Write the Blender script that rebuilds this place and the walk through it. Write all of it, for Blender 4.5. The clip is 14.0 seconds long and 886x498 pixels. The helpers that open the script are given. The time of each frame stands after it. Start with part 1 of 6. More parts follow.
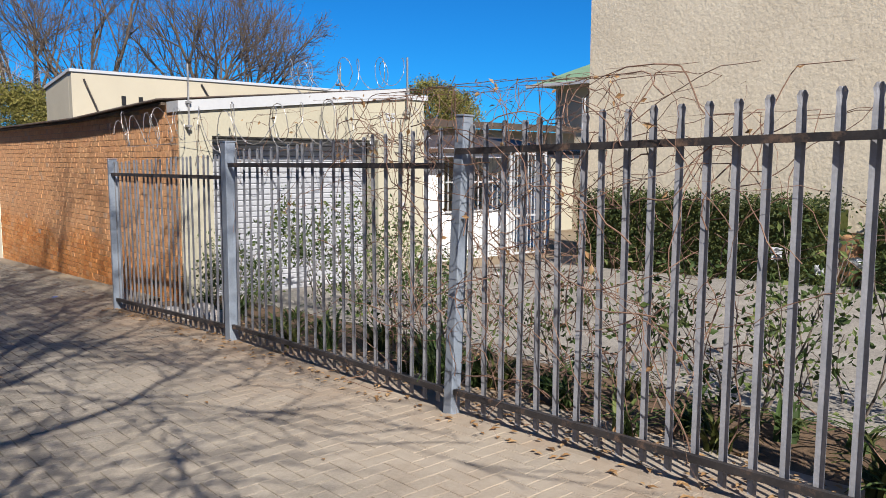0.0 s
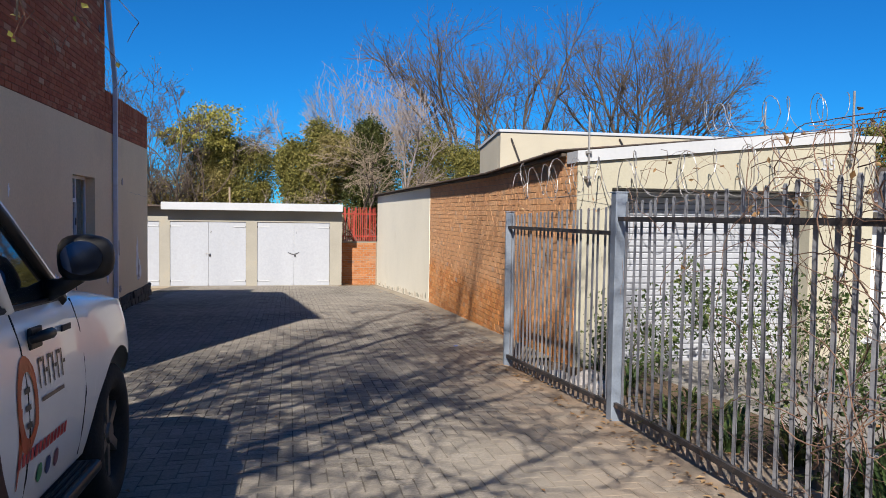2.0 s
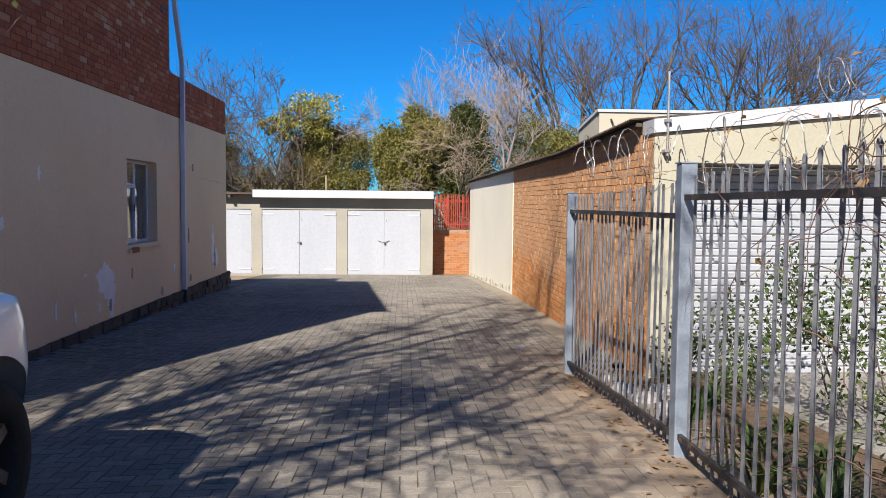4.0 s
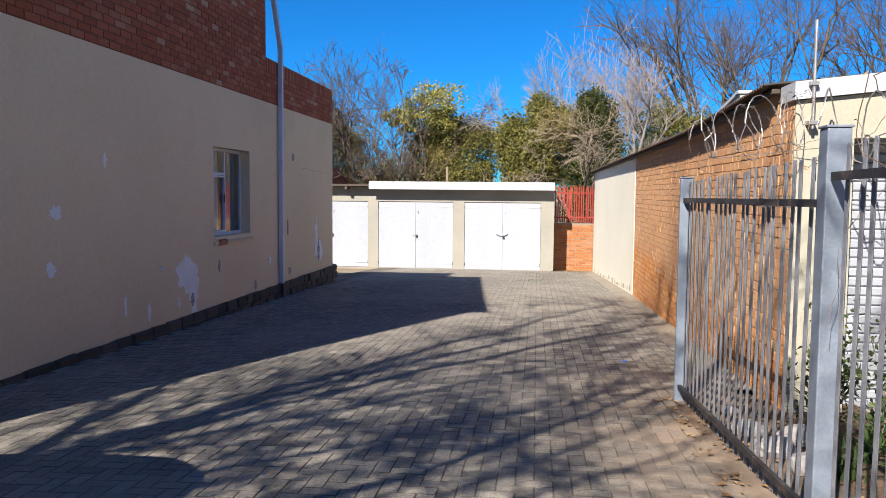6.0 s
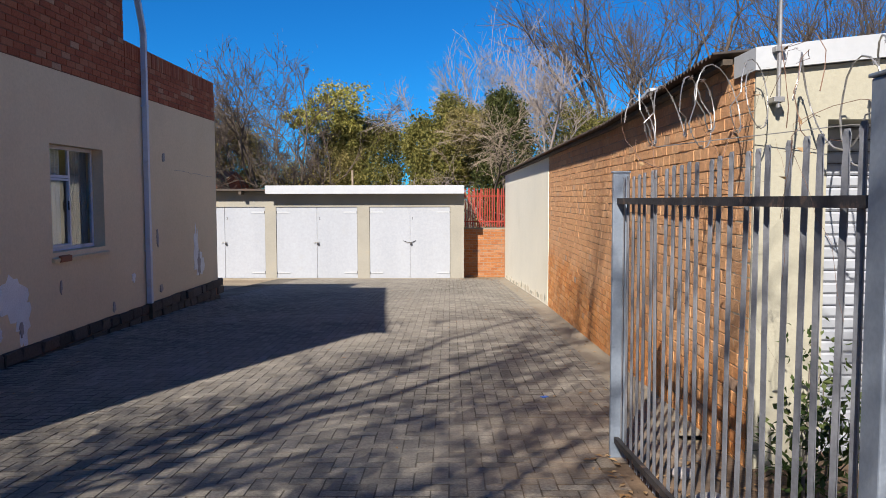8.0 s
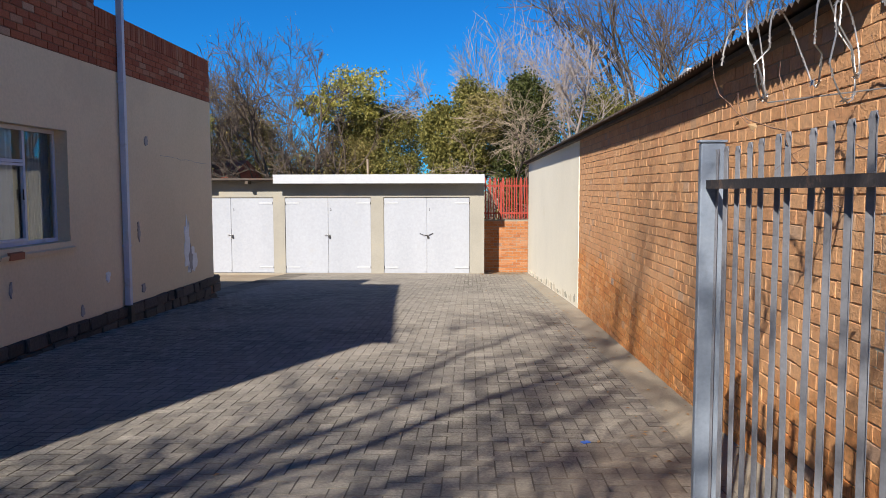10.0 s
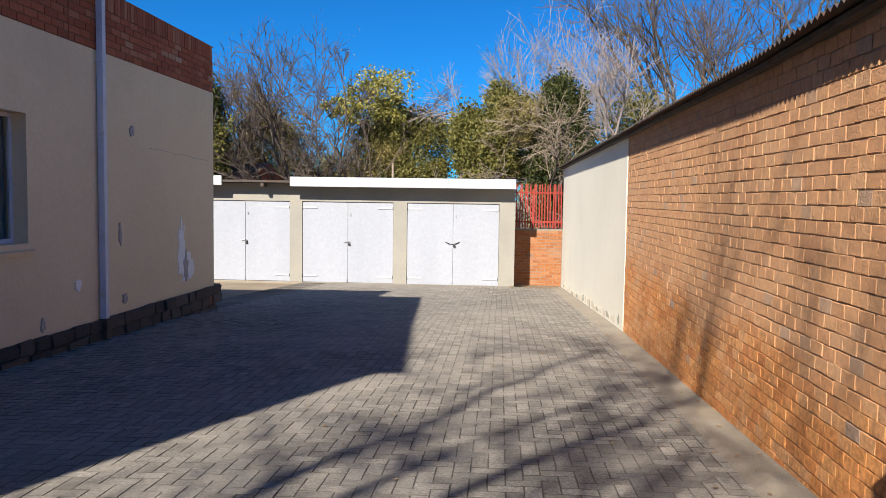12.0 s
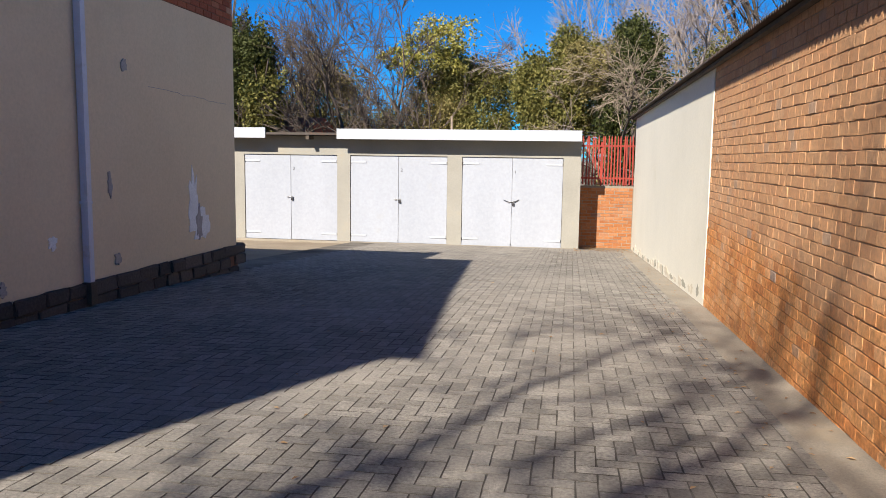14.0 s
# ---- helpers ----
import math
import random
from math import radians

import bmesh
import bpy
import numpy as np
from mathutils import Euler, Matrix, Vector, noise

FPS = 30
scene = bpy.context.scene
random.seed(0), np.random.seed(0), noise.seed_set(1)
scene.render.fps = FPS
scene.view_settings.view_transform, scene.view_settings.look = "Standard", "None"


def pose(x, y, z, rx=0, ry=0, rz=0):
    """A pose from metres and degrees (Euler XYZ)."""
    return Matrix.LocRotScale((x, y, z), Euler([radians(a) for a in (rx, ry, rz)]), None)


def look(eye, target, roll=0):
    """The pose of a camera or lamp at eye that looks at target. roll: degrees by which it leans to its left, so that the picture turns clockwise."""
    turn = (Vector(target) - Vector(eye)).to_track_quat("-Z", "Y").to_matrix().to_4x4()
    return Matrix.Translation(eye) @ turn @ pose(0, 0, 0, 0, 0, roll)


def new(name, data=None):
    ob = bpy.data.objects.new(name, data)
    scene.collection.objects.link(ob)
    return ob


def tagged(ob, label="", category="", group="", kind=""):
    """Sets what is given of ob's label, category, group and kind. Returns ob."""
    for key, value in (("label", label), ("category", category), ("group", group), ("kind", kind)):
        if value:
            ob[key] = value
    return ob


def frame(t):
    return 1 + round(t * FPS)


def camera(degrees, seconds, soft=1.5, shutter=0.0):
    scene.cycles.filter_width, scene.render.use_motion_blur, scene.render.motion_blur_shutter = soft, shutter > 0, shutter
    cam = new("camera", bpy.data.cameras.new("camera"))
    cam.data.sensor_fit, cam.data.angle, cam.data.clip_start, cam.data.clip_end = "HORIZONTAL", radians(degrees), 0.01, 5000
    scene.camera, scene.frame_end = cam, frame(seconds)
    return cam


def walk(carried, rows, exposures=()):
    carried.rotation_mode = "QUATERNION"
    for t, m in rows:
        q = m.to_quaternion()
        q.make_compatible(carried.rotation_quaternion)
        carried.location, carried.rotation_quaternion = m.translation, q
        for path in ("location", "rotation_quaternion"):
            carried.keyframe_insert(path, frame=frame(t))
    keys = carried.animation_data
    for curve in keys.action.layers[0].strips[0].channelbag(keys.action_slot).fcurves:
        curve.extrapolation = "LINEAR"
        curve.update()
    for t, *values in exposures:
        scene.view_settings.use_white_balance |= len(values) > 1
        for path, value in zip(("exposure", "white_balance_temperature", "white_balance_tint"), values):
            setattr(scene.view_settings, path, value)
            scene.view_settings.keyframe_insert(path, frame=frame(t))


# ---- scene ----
cam = camera(59.6, 14.0, 0.9)
PATH = [
    (0, (0.085, 0.172, 1.594), (1.406, 1.657, 1.37), 0.3),
    (0.5, (0.258, 0.277, 1.567), (1.148, 2.055, 1.348), 0.8),
    (1, (0.426, 0.475, 1.585), (1.006, 2.379, 1.387), 0.9),
    (1.5, (0.56, 0.77, 1.597), (1.041, 2.708, 1.488), 1.0),
    (2, (0.743, 0.985, 1.583), (1.135, 2.944, 1.49), 0.8),
    (2.2, (0.836, 1.079, 1.588), (1.178, 3.048, 1.497), 0.8),
    (4.3, (1.676, 2.251, 1.513), (1.736, 4.247, 1.386), 0.4),
    (4.5, (1.728, 2.369, 1.509), (1.751, 4.365, 1.382), 0.3),
    (5, (1.872, 2.659, 1.499), (1.772, 4.652, 1.366), 0.3),
    (5.5, (2.032, 2.945, 1.502), (1.808, 4.928, 1.364), 0.5),
    (6, (2.071, 3.266, 1.472), (1.831, 5.247, 1.327), 0.5),
    (6.5, (2.098, 3.637, 1.472), (1.864, 5.618, 1.324), 0.2),
    (7, (2.231, 4.005, 1.476), (2.082, 5.994, 1.327), 0.4),
    (7.5, (2.198, 4.389, 1.446), (2.139, 6.384, 1.31), 0.3),
    (7.7, (2.182, 4.545, 1.456), (2.164, 6.541, 1.324), -0.1),
    (9.8, (2.245, 6.131, 1.407), (2.225, 8.125, 1.254), -0.2),
    (10, (2.237, 6.277, 1.414), (2.165, 8.27, 1.259), -0.1),
    (10.5, (2.185, 6.636, 1.405), (2.046, 8.627, 1.273), -0.1),
    (11, (2.199, 7.025, 1.369), (2.071, 9.016, 1.234), 0.1),
    (11.5, (2.256, 7.449, 1.355), (2.145, 9.441, 1.22), 0.5),
    (12, (2.224, 7.842, 1.318), (2.078, 9.832, 1.186), 0.8),
    (12.5, (2.246, 8.217, 1.288), (1.988, 10.196, 1.152), 0.8),
    (13, (2.338, 8.63, 1.257), (2.016, 10.596, 1.087), 1.1),
    (13.5, (2.347, 9.061, 1.216), (2.012, 11.024, 1.033), 1.1),
    (14, (2.42, 9.506, 1.155), (2.097, 11.466, 0.919), 0.8),
]
walk(cam, [(t, look(eye, target, roll)) for t, eye, target, roll in PATH],
     exposures=[(0.0, 0.84), (2.0, 0.84), (4.5, 1.06), (5.0, 1.12), (6.5, 1.2), (7.0, 0.92), (7.5, 0.88), (10.0, 0.94), (10.5, 1.10), (12.5, 1.04), (14.0, 1.04)])

# ---- light ----
SUN_WAY = Vector((0.48, 1.2, -1.0)).normalized()
world = bpy.data.worlds.new("sky")
scene.world = world
world.use_nodes = True
sky = world.node_tree.nodes.new("ShaderNodeTexSky")
sky.sky_type = "NISHITA"
sky.sun_disc = False
sky.sun_elevation = math.asin(-SUN_WAY.z)
sky.sun_rotation = math.atan2(-SUN_WAY.x, -SUN_WAY.y)
sky.altitude = 1400
sky.air_density = 1.0
sky.dust_density = 0.0
sky.ozone_density = 3.0
deep = world.node_tree.nodes.new("ShaderNodeMix")
deep.data_type, deep.blend_type = "RGBA", "MULTIPLY"
deep.inputs[0].default_value = 1.0
deep.inputs[7].default_value = (0.10, 0.79, 1.48, 1.0)
world.node_tree.links.new(sky.outputs[0], deep.inputs[6])
world.node_tree.links.new(deep.outputs[2], world.node_tree.nodes["Background"].inputs[0])
world.node_tree.nodes["Background"].inputs[1].default_value = 0.042
sun_data = bpy.data.lights.new("sun", "SUN")
sun_data.energy = 5.0
sun_data.angle = radians(0.53)
sun_data.color = (1.0, 0.94, 0.84)
sun = new("sun", sun_data)
sun.rotation_mode = "QUATERNION"
sun.rotation_quaternion = SUN_WAY.to_track_quat("-Z", "Y")
scene.view_settings.exposure = 0.84


# ---- materials ----
def node_kit(name):
    m = bpy.data.materials.new(name)
    m.use_nodes = True
    t = m.node_tree
    return m, t.nodes, t.links, t.nodes["Principled BSDF"]


def noise_node(n, l, src, scale, detail=4.0, rough=0.6, stretch=None):
    if stretch:
        mp = n.new("ShaderNodeMapping")
        mp.inputs["Scale"].default_value = stretch
        l.new(src, mp.inputs["Vector"])
        src = mp.outputs[0]
    t = n.new("ShaderNodeTexNoise")
    t.inputs["Scale"].default_value = scale
    t.inputs["Detail"].default_value = detail
    t.inputs["Roughness"].default_value = rough
    l.new(src, t.inputs["Vector"])
    return t.outputs["Fac"]


def ramp(n, l, fac, stops):
    r = n.new("ShaderNodeValToRGB")
    e = r.color_ramp.elements
    while len(e) < len(stops):
        e.new(0.5)
    for el, (p, c) in zip(e, stops):
        el.position, el.color = p, (*c, 1)
    l.new(fac, r.inputs[0])
    return r.outputs[0]


def mixed(n, l, fac, a, b, mode="MIX"):
    m = n.new("ShaderNodeMix")
    m.data_type, m.blend_type = "RGBA", mode
    for sock, v in ((m.inputs[0], fac), (m.inputs[6], a), (m.inputs[7], b)):
        if isinstance(v, (int, float)):
            sock.default_value = v
        elif isinstance(v, tuple):
            sock.default_value = (*v, 1)
        else:
            l.new(v, sock)
    return m.outputs[2]


def surface(name, a, b, scale=3.0, rough=0.8, metal=0.0, fine=40.0, fine_amount=0.25, bump=0.3, bump_scale=60.0,
            pieces="", piece_stops=None, stretch=None, stain=None, stain_scale=0.6, stain_lo=0.55, stain_hi=0.7, spec=0.3, dust=False, weather=None):
    """Two-scale painted or mineral surface: patches a to b, fine grain, relief, and stains of their own shape."""
    m, n, l, p = node_kit(name)
    pos = n.new("ShaderNodeNewGeometry")
    src = pos.outputs["Position"]
    base = ramp(n, l, noise_node(n, l, src, scale, stretch=stretch), [(0.3, a), (0.7, b)])
    if pieces:
        if pieces == "object":
            info = n.new("ShaderNodeObjectInfo").outputs["Random"]
        else:
            info = pos.outputs["Random Per Island"]
        tone = ramp(n, l, info, piece_stops)
        base = mixed(n, l, 0.75, base, tone)
    grain = ramp(n, l, noise_node(n, l, src, fine, 3), [(0.25, (1 - fine_amount,) * 3), (0.75, (1 + fine_amount * 0.3,) * 3)])
    base = mixed(n, l, 1.0, base, grain, "MULTIPLY")
    if stain:
        k = ramp(n, l, noise_node(n, l, src, stain_scale, 6, 0.7), [(stain_lo, (0, 0, 0)), (stain_hi, (1, 1, 1))])
        base = mixed(n, l, k, base, stain)
    if weather:
        # fresh, flaked faces below; a pale weathered skin above a ragged height
        tall = n.new("ShaderNodeSeparateXYZ")
        l.new(src, tall.inputs[0])
        rag = n.new("ShaderNodeMath")
        rag.operation = "MULTIPLY_ADD"
        rag.inputs[1].default_value, rag.inputs[2].default_value = 1.1, -0.55
        l.new(noise_node(n, l, src, 0.9, 5, 0.7), rag.inputs[0])
        lift_ = n.new("ShaderNodeMath")
        lift_.operation = "ADD"
        l.new(tall.outputs["Z"], lift_.inputs[0])
        l.new(rag.outputs[0], lift_.inputs[1])
        skin = n.new("ShaderNodeMapRange")
        skin.inputs["From Min"].default_value, skin.inputs["From Max"].default_value = 0.22, 0.50
        skin.inputs["To Max"].default_value = 0.55
        l.new(lift_.outputs[0], skin.inputs["Value"])
        base = mixed(n, l, skin.outputs[0], base, weather)
    if dust:
        # red-brown soil trodden out over the blocks beside the garden bed
        sep = n.new("ShaderNodeSeparateXYZ")
        l.new(src, sep.inputs[0])
        edge = n.new("ShaderNodeMapRange")
        edge.inputs["From Min"].default_value, edge.inputs["From Max"].default_value = 1.9, 3.15
        l.new(sep.outputs["X"], edge.inputs["Value"])
        stop = n.new("ShaderNodeMapRange")
        stop.inputs["From Min"].default_value, stop.inputs["From Max"].default_value = 12.0, 8.5
        l.new(sep.outputs["Y"], stop.inputs["Value"])
        both = n.new("ShaderNodeMath")
        both.operation = "MULTIPLY"
        l.new(edge.outputs[0], both.inputs[0])
        l.new(stop.outputs[0], both.inputs[1])
        spread = n.new("ShaderNodeMath")
        spread.operation = "MULTIPLY"
        l.new(both.outputs[0], spread.inputs[0])
        l.new(ramp(n, l, noise_node(n, l, src, 2.2, 6, 0.65), [(0.32, (0.1, 0.1, 0.1)), (0.6, (1, 1, 1))]), spread.inputs[1])
        base = mixed(n, l, spread.outputs[0], base, (0.235, 0.145, 0.085))
        # pale sand lying over the blocks towards the street
        street = n.new("ShaderNodeMapRange")
        street.inputs["From Min"].default_value, street.inputs["From Max"].default_value = 7.5, 2.5
        l.new(sep.outputs["Y"], street.inputs["Value"])
        film = n.new("ShaderNodeMath")
        film.operation = "MULTIPLY"
        l.new(street.outputs[0], film.inputs[0])
        l.new(ramp(n, l, noise_node(n, l, src, 1.3, 6, 0.7), [(0.3, (0.2, 0.2, 0.2)), (0.62, (0.92, 0.92, 0.92))]), film.inputs[1])
        base = mixed(n, l, film.outputs[0], base, (0.39, 0.338, 0.28))
        # loose sand in blotches everywhere
        sand = ramp(n, l, noise_node(n, l, src, 0.55, 7, 0.72), [(0.4, (0, 0, 0)), (0.72, (0.55, 0.55, 0.55))])
        base = mixed(n, l, sand, base, (0.34, 0.30, 0.25))
    l.new(base, p.inputs["Base Color"])
    p.inputs["Roughness"].default_value = rough
    p.inputs["Metallic"].default_value = metal
    p.inputs["Specular IOR Level"].default_value = spec
    if bump:
        bn = n.new("ShaderNodeBump")
        bn.inputs["Strength"].default_value = bump
        bn.inputs["Distance"].default_value = 0.01
        l.new(noise_node(n, l, src, bump_scale, 4), bn.inputs["Height"])
        l.new(bn.outputs[0], p.inputs["Normal"])
    return m


def leafy(name, stops, rough=0.6, through_light=0.3):
    """Leaves: tone by leaf, some light let through."""
    m, n, l, p = node_kit(name)
    geo = n.new("ShaderNodeNewGeometry")
    tone = ramp(n, l, geo.outputs["Random Per Island"], stops)
    l.new(tone, p.inputs["Base Color"])
    p.inputs["Roughness"].default_value = rough
    p.inputs["Specular IOR Level"].default_value = 0.25
    tr = n.new("ShaderNodeBsdfTranslucent")
    l.new(tone, tr.inputs["Color"])
    mx = n.new("ShaderNodeMixShader")
    mx.inputs[0].default_value = through_light
    l.new(p.outputs[0], mx.inputs[1])
    l.new(tr.outputs[0], mx.inputs[2])
    l.new(mx.outputs[0], n["Material Output"].inputs["Surface"])
    return m


def glass(name, tint=(0.9, 0.95, 0.95), rough=0.02):
    m, n, l, p = node_kit(name)
    p.inputs["Base Color"].default_value = (*tint, 1)
    p.inputs["Transmission Weight"].default_value = 1.0
    p.inputs["Roughness"].default_value = rough
    p.inputs["IOR"].default_value = 1.45
    return m


BRICK_ORANGE = [(0.0, (0.52, 0.19, 0.06)), (0.3, (0.64, 0.26, 0.08)), (0.6, (0.69, 0.31, 0.105)), (0.9, (0.76, 0.39, 0.17)), (0.978, (0.62, 0.33, 0.16)), (0.985, (0.30, 0.25, 0.21)), (1.0, (0.36, 0.31, 0.27))]
BRICK_RED = [(0.0, (0.28, 0.072, 0.034)), (0.4, (0.36, 0.098, 0.045)), (0.8, (0.42, 0.13, 0.062)), (0.94, (0.42, 0.19, 0.11)), (1.0, (0.52, 0.36, 0.25))]
PAVER = [(0.0, (0.175, 0.156, 0.132)), (0.3, (0.24, 0.214, 0.182)), (0.7, (0.29, 0.258, 0.22)), (1.0, (0.36, 0.322, 0.275))]
M = {}
M["ground"] = surface("ground_earth", (0.20, 0.15, 0.10), (0.30, 0.24, 0.17), 0.8, 0.95, fine=30, bump=0.6, bump_scale=25)
M["joint"] = surface("sand_joint", (0.05, 0.042, 0.034), (0.10, 0.085, 0.068), 2.5, 0.95, fine=60, bump=0.5, bump_scale=90, dust=True)
M["paver"] = surface("concrete_paver", (0.20, 0.179, 0.152), (0.27, 0.243, 0.21), 1.2, 0.85, fine=55, fine_amount=0.6, bump=0.7, bump_scale=90,
                     pieces="island", piece_stops=PAVER, stain=(0.145, 0.124, 0.102), stain_scale=1.6, stain_lo=0.55, stain_hi=0.85, dust=True)
M["paver_piece"] = surface("concrete_paver_piece", (0.20, 0.179, 0.152), (0.27, 0.243, 0.21), 1.2, 0.85, fine=55, fine_amount=0.6, bump=0.7, bump_scale=90,
                           pieces="object", piece_stops=PAVER, stain=(0.145, 0.124, 0.102), stain_scale=1.6, stain_lo=0.55, stain_hi=0.85, dust=True)
M["apron"] = surface("cement_apron", (0.24, 0.205, 0.16), (0.32, 0.275, 0.215), 1.5, 0.9, fine=70, bump=0.4, bump_scale=80, stain=(0.25, 0.20, 0.14), stain_scale=1.6)
M["mortar"] = surface("mortar", (0.31, 0.215, 0.135), (0.44, 0.32, 0.21), 1.2, 0.95, fine=80, bump=0.5, bump_scale=120)
M["mortar_dark"] = surface("dark_mortar", (0.16, 0.075, 0.05), (0.24, 0.12, 0.08), 2.0, 0.95, fine=80, bump=0.5, bump_scale=120)
for key, pieces in (("brick", "island"), ("brick_piece", "object")):
    M[key] = surface("orange_brick_" + pieces, (0.54, 0.20, 0.06), (0.62, 0.27, 0.09), 0.9, 0.85, fine=30, fine_amount=0.55, bump=0.7, bump_scale=70,
                     pieces=pieces, piece_stops=BRICK_ORANGE, stain=(0.56, 0.33, 0.18), stain_scale=0.5, stain_lo=0.5, stain_hi=0.85, weather=(0.53, 0.325, 0.19))
# orange brick tones darkened to offset the full sun on the low end wall
DIMMED_ORANGE = [(p, (c[0] * 0.62, c[1] * 0.56, c[2] * 0.62)) for p, c in BRICK_ORANGE]
for key, pieces in (("dimbrick", "island"), ("dimbrick_piece", "object")):
    M[key] = surface("dimmed_orange_brick_" + pieces, (0.33, 0.12, 0.045), (0.40, 0.16, 0.06), 0.9, 0.85, fine=38, fine_amount=0.4, bump=0.6, bump_scale=70,
                     pieces=pieces, piece_stops=DIMMED_ORANGE, stain=(0.36, 0.22, 0.14), stain_scale=0.8, stain_lo=0.5, stain_hi=0.8)
for key, pieces in (("redbrick", "island"), ("redbrick_piece", "object")):
    M[key] = surface("red_brick_" + pieces, (0.27, 0.085, 0.045), (0.34, 0.115, 0.06), 0.9, 0.85, fine=70, fine_amount=0.3, bump=0.5, bump_scale=110,
                     pieces=pieces, piece_stops=BRICK_RED)
M["cream"] = surface("cream_paint", (0.39, 0.35, 0.275), (0.44, 0.395, 0.31), 0.7, 0.85, fine=45, fine_amount=0.1, bump=0.25, bump_scale=40,
                     stain=(0.50, 0.41, 0.28), stain_scale=0.7, stain_lo=0.62, stain_hi=0.85)
# cream paint darkened because the street front faces the sun
M["cream_dimmed"] = surface("dimmed_cream_paint", (0.345, 0.322, 0.255), (0.385, 0.36, 0.285), 0.7, 0.85, fine=45, fine_amount=0.1, bump=0.25, bump_scale=40,
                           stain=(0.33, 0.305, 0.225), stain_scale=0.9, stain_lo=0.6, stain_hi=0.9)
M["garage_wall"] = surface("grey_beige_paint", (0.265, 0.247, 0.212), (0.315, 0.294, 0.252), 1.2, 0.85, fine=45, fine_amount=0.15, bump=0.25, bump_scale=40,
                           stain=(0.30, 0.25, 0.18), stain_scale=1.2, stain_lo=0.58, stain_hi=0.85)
# same cream paint lifted because the side wall gets only grazing sun
M["cream_lifted"] = surface("lifted_cream_paint", (0.70, 0.65, 0.54), (0.76, 0.705, 0.585), 0.7, 0.85, fine=45, fine_amount=0.1, bump=0.25, bump_scale=40,
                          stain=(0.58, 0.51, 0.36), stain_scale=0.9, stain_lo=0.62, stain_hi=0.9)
M["beige"] = surface("beige_plaster_paint", (0.68, 0.54, 0.36), (0.74, 0.59, 0.40), 0.6, 0.8, fine=30, fine_amount=0.1, bump=0.2, bump_scale=30,
                     stain=(0.56, 0.44, 0.31), stain_scale=0.5, stain_lo=0.58, stain_hi=0.9)
M["bare_plaster"] = surface("bare_plaster", (0.84, 0.82, 0.82), (0.93, 0.92, 0.92), 5, 0.9, fine=60, bump=0.5, bump_scale=90)
M["grey_plaster"] = surface("grey_plaster", (0.34, 0.31, 0.30), (0.45, 0.41, 0.39), 6, 0.9, fine=60, bump=0.5, bump_scale=90)
M["stucco"] = surface("rough_stucco", (0.60, 0.52, 0.40), (0.68, 0.60, 0.47), 1.0, 0.9, fine=22, fine_amount=0.2, bump=1.0, bump_scale=14)
M["white"] = surface("white_paint", (0.385, 0.395, 0.42), (0.42, 0.43, 0.455), 1.5, 0.6, fine=20, fine_amount=0.06, bump=0.12, bump_scale=25)
M["white_worn"] = surface("worn_white_paint", (0.76, 0.75, 0.74), (0.86, 0.85, 0.84), 3, 0.65, fine=20, fine_amount=0.12, bump=0.2, bump_scale=40,
                          stain=(0.50, 0.47, 0.43), stain_scale=4, stain_lo=0.68, stain_hi=0.82)
M["door_white"] = surface("white_door_paint", (0.325, 0.338, 0.375), (0.36, 0.372, 0.41), 1.0, 0.55, fine=16, fine_amount=0.10, bump=0.2, bump_scale=18,
                          stretch=(1, 1, 0.25), stain=(0.33, 0.325, 0.315), stain_scale=1.8, stain_lo=0.60, stain_hi=0.85)
M["stone"] = surface("plinth_stone", (0.065, 0.052, 0.047), (0.115, 0.092, 0.082), 5, 0.9, fine=40, fine_amount=0.35, bump=1.0, bump_scale=30, pieces="object",
                     piece_stops=[(0, (0.045, 0.037, 0.034)), (0.5, (0.08, 0.065, 0.058)), (1, (0.13, 0.108, 0.096))])
M["steel"] = surface("grey_painted_steel", (0.19, 0.225, 0.285), (0.25, 0.285, 0.345), 4, 0.5, metal=0.2, fine=60, fine_amount=0.15, bump=0.1,
                     stain=(0.22, 0.23, 0.26), stain_scale=9, stain_lo=0.7, stain_hi=0.9, spec=0.4)
M["pale"] = surface("weathered_steel_pale", (0.17, 0.175, 0.20), (0.25, 0.255, 0.285), 5, 0.55, metal=0.25, fine=60, fine_amount=0.2, bump=0.1, stain=(0.13, 0.09, 0.07), stain_scale=7, stain_lo=0.64, stain_hi=0.85, spec=0.4)
M["rail"] = surface("dark_steel_rail", (0.026, 0.024, 0.027), (0.055, 0.05, 0.052), 5, 0.6, metal=0.1, fine=60, bump=0.15, stain=(0.17, 0.11, 0.08), stain_scale=8)
M["wire"] = surface("galvanised_wire", (0.30, 0.29, 0.29), (0.46, 0.45, 0.45), 8, 0.45, metal=0.7, fine=80, bump=0.0)
M["red_steel"] = surface("red_painted_steel", (0.27, 0.034, 0.024), (0.37, 0.055, 0.036), 4, 0.6, fine=50, bump=0.1)
M["roof_sheet"] = surface("corrugated_sheet", (0.055, 0.043, 0.037), (0.10, 0.08, 0.068), 3, 0.6, metal=0.2, fine=50, bump=0.2, stain=(0.12, 0.06, 0.038), stain_scale=2)
M["dark_wood"] = surface("dark_timber", (0.06, 0.045, 0.035), (0.11, 0.085, 0.065), 6, 0.8, fine=60, bump=0.3)
M["pipe"] = surface("pale_blue_pipe_paint", (0.52, 0.54, 0.64), (0.60, 0.62, 0.71), 4, 0.5, fine=40, fine_amount=0.08, bump=0.08, stain=(0.42, 0.38, 0.36), stain_scale=3)
